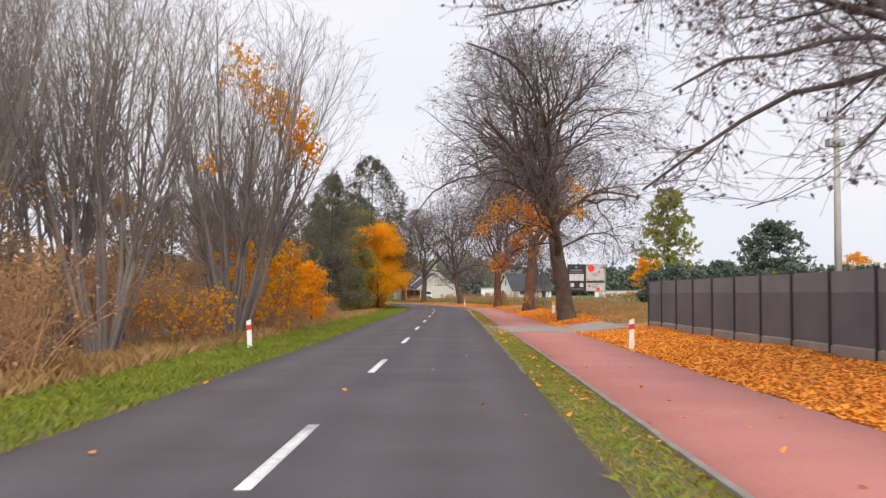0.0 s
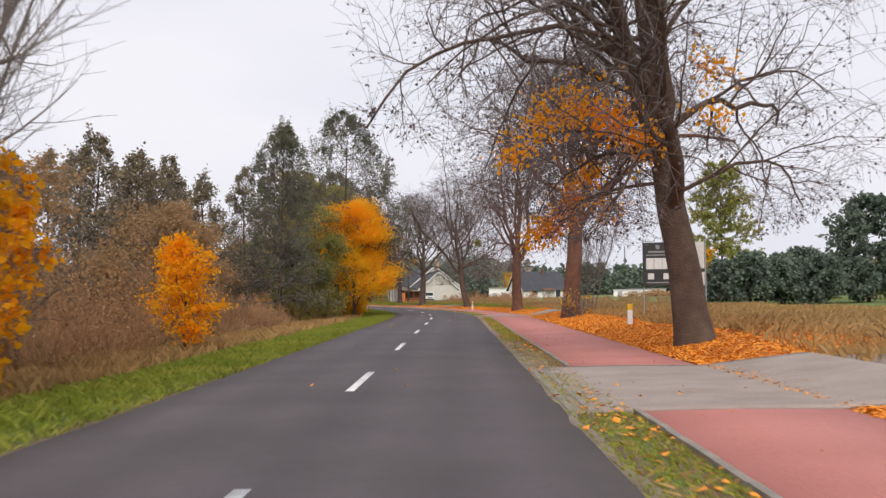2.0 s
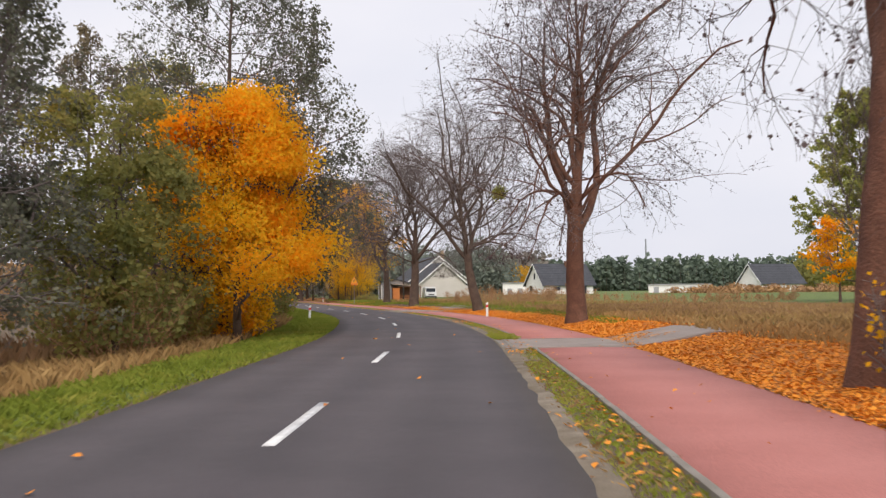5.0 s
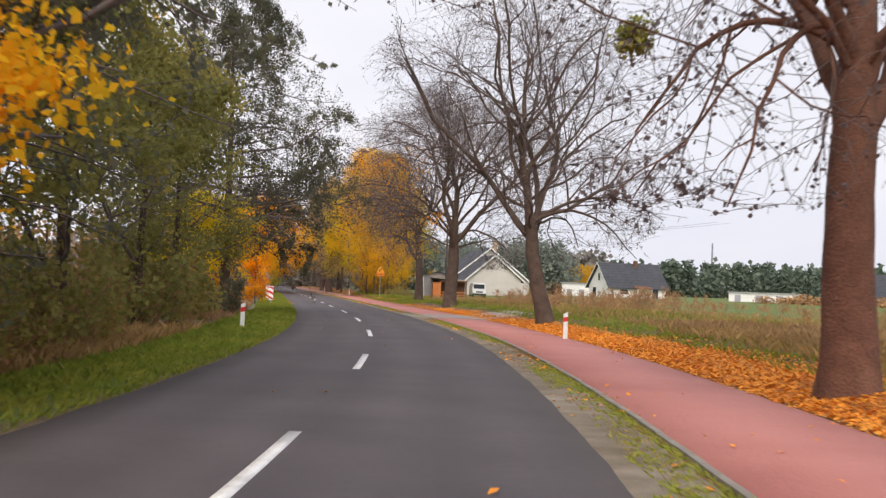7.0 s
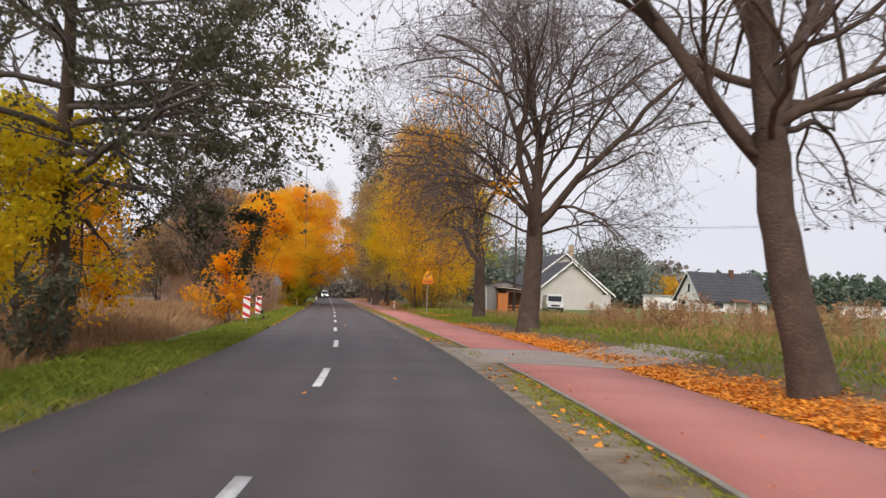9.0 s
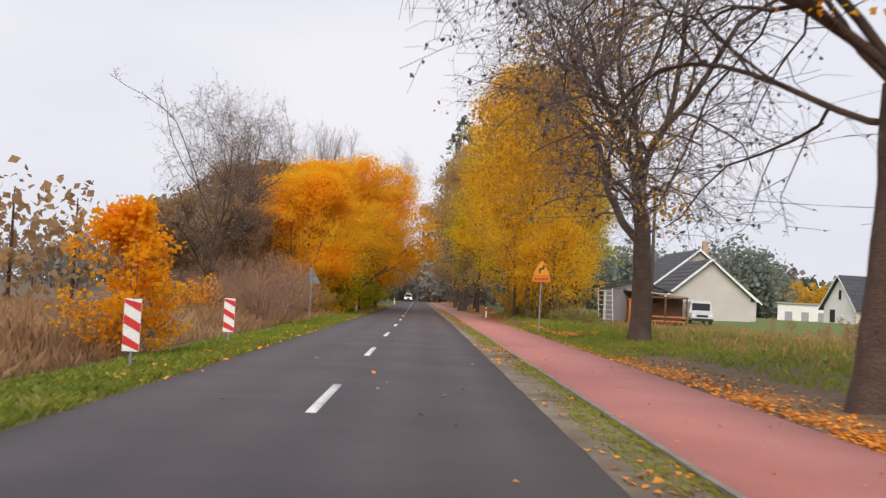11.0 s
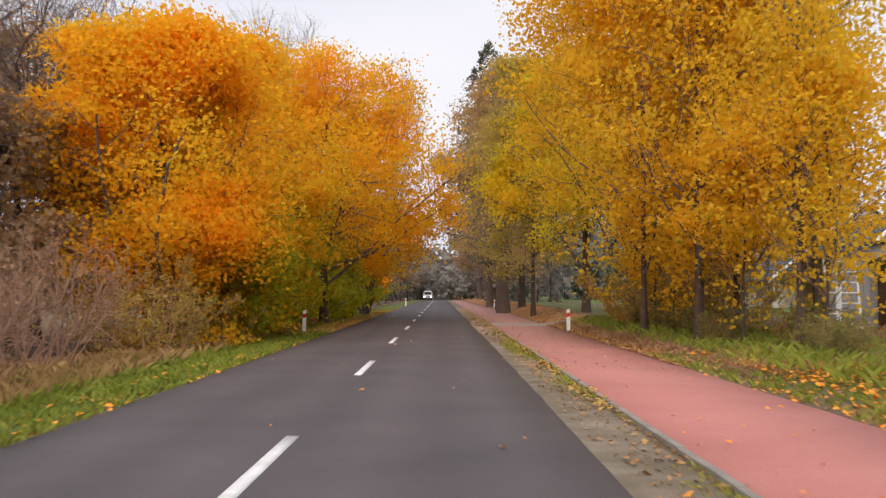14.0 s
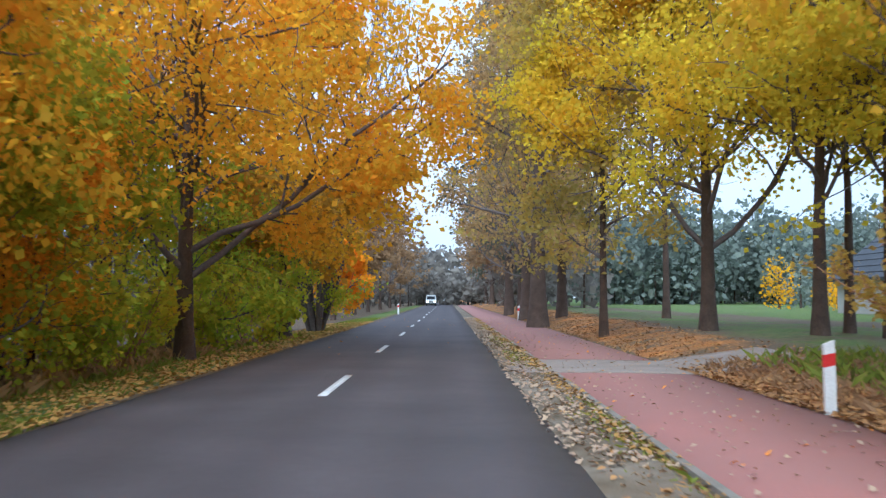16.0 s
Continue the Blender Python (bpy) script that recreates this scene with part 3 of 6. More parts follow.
def reach(start, way, env):
    """How far a ray from inside an ellipsoid (middle, radii) goes before it leaves it."""
    c, r = np.array(env[:3]), np.array(env[3:])
    p, d = (start - c) / r, way / r
    a, b, cc = (d * d).sum(-1), (p * d).sum(-1), (p * p).sum(-1) - 1
    disc = np.maximum(b * b - a * cc, 0)
    return np.where(cc > 0, 0.15 * r.min(), np.maximum((-b + np.sqrt(disc)) / a, 0))


def children(rng, pts, rad, n, u0, u1, angle, spread, env, frac, most, k, wander, up, thin, r_least, keep=1.0, lumpy=0.15, stout=0.03):
    """n side shoots on each parent shoot, reaching towards the crown's outline."""
    N, K, _ = pts.shape
    u = u0 + (u1 - u0) * (np.arange(n)[None] + rng.random((N, n))) / n
    f = u * (K - 1)
    i = np.clip(f.astype(int), 0, K - 2)
    f = (f - i)[..., None]
    row = np.arange(N)[:, None]
    a, b = pts[row, i], pts[row, i + 1]
    start = a + (b - a) * f
    r0 = rad[row, i] * (1 - f[..., 0]) + rad[row, i + 1] * f[..., 0]
    tan = unit(b - a)
    ref = np.where(np.abs(tan[..., 2:]) > 0.9, np.array([1.0, 0, 0]), np.array([0, 0, 1.0]))
    e1 = unit(np.cross(tan, ref))
    e2 = np.cross(tan, e1)
    az = 2.4 * np.arange(n)[None] + rng.random((N, 1)) * 6.28 + rng.normal(size=(N, n)) * 0.5
    ang = np.radians(angle + spread * rng.normal(size=(N, n)))
    d = tan * np.cos(ang)[..., None] + (e1 * np.cos(az)[..., None] + e2 * np.sin(az)[..., None]) * np.sin(ang)[..., None]
    start, d, r0 = start.reshape(-1, 3), d.reshape(-1, 3), r0.ravel()
    if keep < 1:
        pick = rng.random(len(start)) < keep
        start, d, r0 = start[pick], d[pick], r0[pick]
    go_ = reach(start, d, env)
    out = unit((start + d * go_[:, None] - np.array(env[:3])) / np.array(env[3:]))
    ph = env[3] * 7.1 + env[5] * 3.3
    lump = 1 + lumpy * (np.sin(4.0 * out[:, 0] + ph) + np.sin(4.7 * out[:, 1] + 1.3 * ph) + np.sin(5.1 * out[:, 2] + 2.1 * ph))
    L = np.minimum(go_ * lump * frac * rng.uniform(0.62, 1.08, len(start)), most * rng.uniform(0.6, 1.1, len(start)))
    L = np.maximum(L, 0.12)
    base = np.maximum(np.minimum(r0 * thin, L * stout + 0.004), r_least)
    p = shoots(rng, start, d, L, k, wander, up)
    r = base[:, None] * np.linspace(1, 0.35, k)[None]
    return p, np.maximum(r, r_least * 0.7)


def tubes(pts, rad, sides):
    """Tapered tubes round the shoots: vertices and quads."""
    N, K, _ = pts.shape
    t = unit(np.gradient(pts, axis=1))
    mean = unit(t.mean(1))
    ref = np.where(np.abs(mean[:, 2:]) > 0.8, np.array([1.0, 0.1, 0]), np.array([0.1, 0, 1.0]))[:, None]
    a = unit(np.cross(t, ref))
    b = np.cross(t, a)
    w = np.arange(sides) * 2 * math.pi / sides
    v = pts[:, :, None] + rad[:, :, None, None] * (a[:, :, None] * np.cos(w)[:, None] + b[:, :, None] * np.sin(w)[:, None])
    ix = np.arange(N * K * sides).reshape(N, K, sides)
    nx = np.roll(ix, -1, 2)
    q = np.stack([ix[:, :-1], nx[:, :-1], nx[:, 1:], ix[:, 1:]], -1).reshape(-1, 4)
    return v.reshape(-1, 3), q


def joined(parts):
    vs, qs, n = [], [], 0
    for v, q in parts:
        vs.append(v)
        qs.append(q + n)
        n += len(v)
    return np.concatenate(vs), np.concatenate(qs)


def leaves(rng, at, size, vary=0.4, droop=0.0):
    """A bent leaf quad at every place: vertices and quads."""
    n = len(at)
    up = unit(rng.normal(size=(n, 3)) + np.array([0, 0, 0.8]))
    d = unit(np.cross(up, rng.normal(size=(n, 3))) + np.array([0, 0, -0.35 * droop]))
    s = unit(np.cross(d, up))
    L = (size * rng.uniform(1 - vary, 1 + vary, n))[:, None]
    v = np.stack([at, at + d * L * 0.5 + s * L * 0.42 + up * L * 0.1, at + d * L, at + d * L * 0.5 - s * L * 0.42 + up * L * 0.1], 1)
    return v.reshape(-1, 3), np.arange(n * 4).reshape(n, 4)


def along_shoots(rng, pts, n, jitter):
    """n places near each shoot."""
    N, K, _ = pts.shape
    u = rng.random((N, n)) * (K - 1)
    i = np.clip(u.astype(int), 0, K - 2)
    row = np.arange(N)[:, None]
    a, b = pts[row, i], pts[row, i + 1]
    p = (a + (b - a) * (u - i)[..., None]).reshape(-1, 3)
    return p + rng.normal(size=p.shape) * jitter


def trunk_line(h, lean, r, k=9, bend=0.12, rng=None, flare=1.5):
    """A trunk from the ground: points and radii, with a flared foot."""
    t = np.linspace(0, 1, k)
    x = lean[0] * t + bend * np.cumsum(rng.normal(size=k)) * t * 0.4
    y = lean[1] * t + bend * np.cumsum(rng.normal(size=k)) * t * 0.4
    p = np.stack([x, y, h * t - 0.1], -1)[None]
    rr = r * (1 - 0.25 * t) * (1 + (flare - 1) * np.exp(-t * h / 0.45))
    return p, rr[None]


def bare_tree(name, x, y, h, radius, fork, r, lean, label, seed, bark=BARK, limbs=9, tufts=(), tuft_mat=ORANGE, spread=38, low=0.3, dry=0.0, group="avenue trees", mid=0.56, twigs=1.0, low_limbs=None, leaf=0.11, droop=0, dens=1.0, seed_size=0.09, boughs=()):
    """A broad bare roadside tree: trunk, limbs, twigs; tufts: (dx, dy, z, radius, count) of leaves still hanging."""
    rng = np.random.default_rng(seed)
    z = ground_z(x, y)
    root = thing(name, x, y, z, label, "tree", group)
    env = (lean[0] * 1.3, lean[1] * 1.3, h * mid, radius, radius, h * (1 - mid))
    p0, r0 = trunk_line(fork, lean, r, 11, 0.09, rng, 1.28)
    # the leader goes on from the fork
    d = unit(p0[:, -1] - p0[:, -3])
    p00 = shoots(rng, p0[:, -1], d + np.array([[0.05, 0, 0.25]]), np.array([(h - fork) * 0.82]), 11, 0.17, 0.12)
    r00 = (r * 0.6) * np.linspace(1, 0.07, 11)[None]
    p1a, r1a = children(rng, p0, r0, max(2, limbs // 3), 0.72, 0.99, 44, 8, env, 1.1, h, 11, 0.19, (0.2, -0.1), 0.55, 0.02, stout=0.022)
    p1b, r1b = children(rng, p00, r00, limbs, 0.02, 0.75, spread, 9, env, 1.08, h, 11, 0.18, (0.14, -0.08), 0.55, 0.018, stout=0.0165)
    p1c, r1c = children(rng, p00, r00, max(4, limbs // 2) if low_limbs is None else low_limbs, 0.0, 0.45, 64, 9, env, 1.12, h, 11, 0.2, (0.16, -0.24), 0.42, 0.016, stout=0.014)
    p1, r1 = np.concatenate([p1a, p1b, p1c]), np.concatenate([r1a, r1b, r1c])
    if droop:
        p1d, r1d = children(rng, p0, r0, droop, 0.82, 1.0, 68, 8, env, 1.1, radius * 0.8, 11, 0.2, (0.1, -0.42), 0.3, 0.018, stout=0.012)
        p1d[..., 2] = np.where(p1d[..., 2] < 3.2, 3.2 + 0.2 * (p1d[..., 2] - 3.2), p1d[..., 2])
        p1, r1 = np.concatenate([p1, p1d]), np.concatenate([r1, r1d])
    if boughs:
        # long hanging boughs from the fork to given ends
        s_ = np.linspace(0, 1, 11)[:, None]
        a_ = p0[0, -1]
        bent = []
        for end in boughs:
            e_ = np.array(end, float)
            m_ = a_ + (e_ - a_) * 0.5
            m_[2] = max(a_[2], e_[2]) + 1.6
            bent.append((1 - s_) ** 2 * a_ + 2 * s_ * (1 - s_) * m_ + s_ ** 2 * e_ + np.cumsum(rng.normal(size=(11, 3)), 0) * 0.07 * s_)
        p1 = np.concatenate([p1, np.stack(bent)])
        r1 = np.concatenate([r1, np.tile(np.linspace(0.085, 0.014, 11), (len(boughs), 1))])
    p2, r2 = children(rng, np.concatenate([p1, p00]), np.concatenate([r1, r00]), max(4, round(8 * dens)), 0.22, 0.96, 44, 12, env, 0.95, h * 0.4, 8, 0.2, (0.1, -0.14), 0.6, 0.011, stout=0.013)
    p3, r3 = children(rng, p2, r2, max(4, round(8 * dens)), 0.15, 1.0, 42, 14, env, 1.0, h * 0.19, 5, 0.24, (0.08, -0.2), 0.6, 0.007, stout=0.009)
    p4, r4 = children(rng, p3, r3, int(5 * twigs), 0.2, 1.0, 45, 15, env, 1.0, h * 0.085, 3, 0.28, (0.05, -0.3), 0.7, 0.0052, stout=0.008)
    for p_ in (p2, p3, p4):
        p_[..., 2] = np.where(p_[..., 2] < 2.7, 2.7 + 0.25 * (p_[..., 2] - 2.7), p_[..., 2])
    v, q = joined([tubes(p0, r0, 14), tubes(p00, r00, 9)])
    under(link_mesh("trunk", v, q, None, bark, True), root)
    v, q = joined([tubes(p1, r1, 7), tubes(p2, r2, 5)])
    under(link_mesh("branch_crown", v, q, None, bark, True), root)
    v, q = joined([tubes(p3, r3, 3), tubes(p4, r4, 3)])
    under(link_mesh("twig_crown", v, q, None, TWIG, True), root)
    if dry:
        at = along_shoots(rng, p4, int(math.ceil(dry)), 0.02)
        at = at[rng.random(len(at)) < dry / math.ceil(dry)]
        v, q = leaves(rng, at, seed_size, 0.4, 1.0)
        under(link_mesh("dry_foliage", v, q, None, SEED if group == "avenue trees" else BROWN), root, "shrivelled dark seed bunches")
    if tufts:
        at = []
        tips = p4[:, -1]
        for dx, dy, tz, tr, cnt in tufts:
            c = np.array([dx, dy, tz])
            near = tips[np.linalg.norm(tips - c, axis=1) < tr]
            pool = np.concatenate([near, near, c + rng.normal(size=(max(6, cnt // 8), 3)) * tr * 0.42]) if len(near) else c + rng.normal(size=(cnt // 6, 3)) * tr * 0.45
            at.append(pool[rng.integers(0, len(pool), cnt)] + rng.normal(size=(cnt, 3)) * 0.16)
        v, q = leaves(rng, np.concatenate(at), leaf, 0.35, 0.8)
        under(link_mesh("foliage", v, q, None, tuft_mat), root, "last orange leaves in tufts")
    return root


def stem_clump(name, x, y, h, spread, n, label, seed, bark=PALE_TWIG, tufts=(), group="roadside thicket", r=0.09, twig=PALE_TWIG):
    """Many thin stems out of one stool, with fine upright twigs."""
    rng = np.random.default_rng(seed)
    root = thing(name, x, y, ground_z(x, y), label, "tree", group)
    az = np.arange(n) * 2.4 + rng.random(n)
    s = np.stack([np.cos(az) * 0.35 * rng.random(n), np.sin(az) * 0.35 * rng.random(n), np.full(n, -0.05)], -1)
    way = np.stack([np.cos(az) * spread / h, np.sin(az) * spread / h, np.ones(n)], -1) + rng.normal(size=(n, 3)) * 0.04
    L = h * rng.uniform(0.72, 1.02, n)
    p0 = shoots(rng, s, way, L, 10, 0.045, 0.03)
    r0 = (r * rng.uniform(0.7, 1.2, n))[:, None] * np.linspace(1, 0.12, 10)[None]
    env = (0, 0, h * 0.55, spread * 1.6, spread * 1.6, h * 0.55)
    p2, r2 = children(rng, p0, r0, 13, 0.28, 0.97, 28, 9, env, 1.0, h * 0.24, 6, 0.09, 0.12, 0.6, 0.009)
    p3, r3 = children(rng, p2, r2, 6, 0.15, 1.0, 30, 12, env, 1.0, h * 0.12, 4, 0.12, 0.1, 0.6, 0.006)
    p4, r4 = children(rng, p3, r3, 2, 0.2, 1.0, 32, 12, env, 1.0, h * 0.07, 2, 0.15, 0.06, 0.7, 0.005)
    v, q = tubes(p0, r0, 7)
    under(link_mesh("stem_tuft", v, q, None, bark, True), root)
    v, q = joined([tubes(p2, r2, 4), tubes(p3, r3, 3), tubes(p4, r4, 3)])
    under(link_mesh("twig_crown", v, q, None, twig, True), root)
    if tufts:
        at = []
        tips = p4[:, -1]
        for dx, dy, tz, tr, cnt in tufts:
            c = np.array([dx, dy, tz])
            near = tips[np.linalg.norm(tips - c, axis=1) < tr]
            pool = np.concatenate([near, c + rng.normal(size=(max(6, cnt // 10), 3)) * tr * 0.4])
            at.append(pool[rng.integers(0, len(pool), cnt)] + rng.normal(size=(cnt, 3)) * 0.14)
        v, q = leaves(rng, np.concatenate(at), 0.17, 0.35, 0.8)
        under(link_mesh("foliage", v, q, None, ORANGE), root, "orange leaves near the top")
    return root


def leaf_tree(name, x, y, h, radius, label, seed, mat, count, size, r=0.22, fork=0.22, low=0.12, bark=BARK, lean=(0, 0), angle=55, group="", up=0.05, limbs=14, mid=None, jitter=0.2, clumpy=0.7, spray=22):
    """A tree in leaf: trunk, limbs and a crown of many leaves that hang on its twigs."""
    rng = np.random.default_rng(seed)
    root = thing(name, x, y, ground_z(x, y), label, "tree", group)
    mid = mid or (low + 1) / 2
    env = (lean[0] * 0.6, lean[1] * 0.6, h * mid, radius, radius, h * (1 - mid))
    p0, r0 = trunk_line(h * 0.93, lean, r, 14, 0.1, rng, 1.35)
    r0 = r0 * np.linspace(1, 0.12, 14)[None]
    p1, r1 = children(rng, p0, r0, limbs, fork, 0.96, angle, 9, env, 0.93, h, 9, 0.17, up, 0.5, 0.014, stout=0.018)
    p2, r2 = children(rng, p1, r1, 8, 0.2, 1.0, 42, 12, env, 0.9, h * 0.3, 5, 0.2, 0.02, 0.6, 0.009, stout=0.011)
    p3, r3 = children(rng, p2, r2, 6, 0.15, 1.0, 45, 15, env, 1.0, h * 0.13, 3, 0.2, 0.0, 0.6, 0.007)
    v, q = tubes(p0, r0, 10)
    under(link_mesh("trunk", v, q, None, bark, True), root)
    v, q = joined([tubes(p1, r1, 5), tubes(p2, r2, 3)])
    under(link_mesh("branch_crown", v, q, None, bark if bark is not BARK else TWIG, True), root)
    # leaf gathers in clumps: some boughs full, some nearly bare
    w = np.repeat(rng.gamma(clumpy, 1.0, (len(p3) + 5) // 6), 6)[: len(p3)] + 0.1
    w = w * (np.repeat(rng.gamma(2.0, 1.0, (len(p3) + 47) // 48), 48)[: len(p3)] + 0.3)
    heart = along_shoots(rng, p3[rng.choice(len(p3), max(8, count // spray), p=w / w.sum())], 1, jitter * 0.6)
    at = heart[rng.integers(0, len(heart), count)] + rng.normal(size=(count, 3)) * np.array([1.25, 1.25, 0.6]) * jitter
    v, q = leaves(rng, at, size, 0.35, 0.6)
    under(link_mesh("crown", v, q, None, mat), root)
    return root


def alder(name, x, y, h, radius, label, seed, mat=ALDER, count=12000, size=0.14, group="alders", low=0.12, r=0.17, angle=72, bark=TWIG, limbs=46, up=0.05, cone=0.22):
    """A slim tree with a straight leader, level side branches and thin dull leaf."""
    rng = np.random.default_rng(seed)
    root = thing(name, x, y, ground_z(x, y), label, "tree", group)
    p0, r0 = trunk_line(h, (rng.normal() * 0.3, rng.normal() * 0.3), r, 16, 0.07, rng, 1.3)
    r0 = r0 * np.linspace(1, 0.07, 16)[None]
    env = (0, 0, h * cone, radius, radius, h * (1.03 - cone))
    p1, r1 = children(rng, p0, r0, limbs, low, 0.985, angle, 9, env, 0.92, radius * 1.3, 7, 0.13, up, 0.5, 0.012, 1.0, 0.09, stout=0.018)
    p2, r2 = children(rng, p1, r1, 7, 0.2, 1.0, 40, 12, env, 1.0, radius * 0.42, 5, 0.15, 0.0, 0.55, 0.008)
    p3, r3 = children(rng, p2, r2, 4, 0.2, 1.0, 45, 15, env, 1.0, radius * 0.2, 2, 0.2, -0.05, 0.6, 0.006)
    for p_ in (p1, p2, p3):
        s_ = np.clip((p_[..., 2] - h * cone) / (h * (1.03 - cone)), 0, 0.97)
        ax = np.interp(p_[..., 2], p0[0, :, 2], p0[0, :, 0]), np.interp(p_[..., 2], p0[0, :, 2], p0[0, :, 1])
        k_ = (1 - s_) ** 0.2 / (1 + s_) ** 0.25
        for c_ in (0, 1):
            p_[..., c_] = ax[c_] + (p_[..., c_] - ax[c_]) * k_
    v, q = tubes(p0, r0, 10)
    under(link_mesh("trunk", v, q, None, BARK, True), root)
    v, q = joined([tubes(p1, r1, 5), tubes(p2, r2, 3), tubes(p3, r3, 3)])
    under(link_mesh("branch_crown", v, q, None, bark, True), root)
    w = np.repeat(rng.gamma(0.8, 1.0, (len(p3) + 3) // 4), 4)[: len(p3)] + 0.1
    w = w * np.where(p3[:, 0, 2] < 0.45 * h, 1.25, 1.0)
    at = along_shoots(rng, p3[rng.choice(len(p3), count, p=w / w.sum())], 1, 0.09)
    v, q = leaves(rng, at, size, 0.4, 0.8)
    under(link_mesh("crown", v, q, None, mat), root)
    return root


def conifer(name, x, y, h, radius, label, seed, mat=NEEDLE, count=5000, size=0.35, group="", low=0.08, angle=78, blunt=0.5):
    """A needle tree: leader, whorls of level branches, tufts of needles."""
    rng = np.random.default_rng(seed)
    root = thing(name, x, y, ground_z(x, y), label, "tree", group)
    p0, r0 = trunk_line(h, (0, 0), 0.16, 14, 0.05, rng, 1.2)
    r0 = r0 * np.linspace(1, 0.08, 14)[None]
    env = (0, 0, h * (0.2 + 0.2 * blunt), radius, radius, h * (0.82 - 0.2 * blunt))
    p1, r1 = children(rng, p0, r0, 60, low, 0.99, angle, 8, env, 0.95, radius * 1.2, 5, 0.08, 0.03, 0.5, 0.012, 1.0, 0.04)
    p2, r2 = children(rng, p1, r1, 7, 0.15, 1.0, 45, 10, env, 1.0, radius * 0.3, 3, 0.1, 0.0, 0.6, 0.008)
    v, q = tubes(p0, r0, 8)
    under(link_mesh("trunk", v, q, None, BARK, True), root)
    v, q = joined([tubes(p1, r1, 4), tubes(p2, r2, 3)])
    under(link_mesh("branch_crown", v, q, None, TWIG, True), root)
    at = along_shoots(rng, p2, max(1, int(math.ceil(count / len(p2)))), 0.1)
    v, q = leaves(rng, at[:count], size, 0.4, 0.2)
    under(link_mesh("crown", v, q, None, mat), root)
    return root


def bush(name, x, y, h, radius, label, seed, mat, count, size, twig=BROWN_TWIG, stems=16, group="roadside thicket", category="bush"):
    """A thicket bush: many stems from the ground, twigs and leaves."""
    rng = np.random.default_rng(seed)
    root = thing(name, x, y, ground_z(x, y), label, category, group)
    az = rng.random(stems) * 6.28
    s = np.stack([np.cos(az), np.sin(az), 0 * az], -1) * (radius * 0.45 * np.sqrt(rng.random(stems)))[:, None]
    s[:, 2] = -0.08
    way = np.stack([np.cos(az) * radius / h * 0.9, np.sin(az) * radius / h * 0.9, np.ones(stems)], -1) + rng.normal(size=(stems, 3)) * 0.15
    env = (0, 0, h * 0.48, radius, radius, h * 0.52)
    p0 = shoots(rng, s, way, h * rng.uniform(0.6, 0.95, stems), 6, 0.1, 0.02)
    r0 = 0.022 * rng.uniform(0.7, 1.3, stems)[:, None] * np.linspace(1, 0.3, 6)[None]
    p1, r1 = children(rng, p0, r0, 7, 0.1, 1.0, 38, 14, env, 1.0, h * 0.4, 3, 0.15, 0.04, 0.7, 0.008)
    p2, r2 = children(rng, p1, r1, 4, 0.15, 1.0, 42, 15, env, 1.0, h * 0.22, 2, 0.2, 0.02, 0.7, 0.006)
    v, q = joined([tubes(p0, r0, 4), tubes(p1, r1, 3), tubes(p2, r2, 3)])
    under(link_mesh("stem_tuft", v, q, None, twig, True), root)
    if count:
        at = along_shoots(rng, p2, max(1, int(math.ceil(count / len(p2)))), 0.06)
        at = at[rng.permutation(len(at))[:count]]
        v, q = leaves(rng, at, size, 0.4, 0.5)
        under(link_mesh("crown", v, q, None, mat), root)
    return root


def spread_copies(base, places, seed, lo=0.8, hi=1.2):
    """Copies of a plant at places (x, y), each turned and sized by chance."""
    r = random.Random(seed)
    for x, y in places:
        s = r.uniform(lo, hi)
        c = copy_thing(base, pose(x, y, ground_z(x, y), 0, 0, r.uniform(0, 360)))
        c.scale = (s * r.uniform(0.9, 1.1), s * r.uniform(0.9, 1.1), s)


def mistletoe(x, y, z, r, seed):
    rng = np.random.default_rng(seed)
    root = thing("mistletoe", x, y, z, "round dark green mistletoe ball hanging in the bare tree", "mistletoe")
    n = 60
    d = unit(rng.normal(size=(n, 3)))
    p0 = shoots(rng, np.zeros((n, 3)), d, np.full(n, r * 0.9), 4, 0.15, 0.0)
    v, q = tubes(p0, np.full((n, 4), 0.008), 3)
    under(link_mesh("stem_tuft", v, q, None, TWIG), root)
    v, q = leaves(rng, along_shoots(rng, p0, 14, 0.05), 0.1, 0.3)
    under(link_mesh("foliage", v, q, None, LARCH), root)

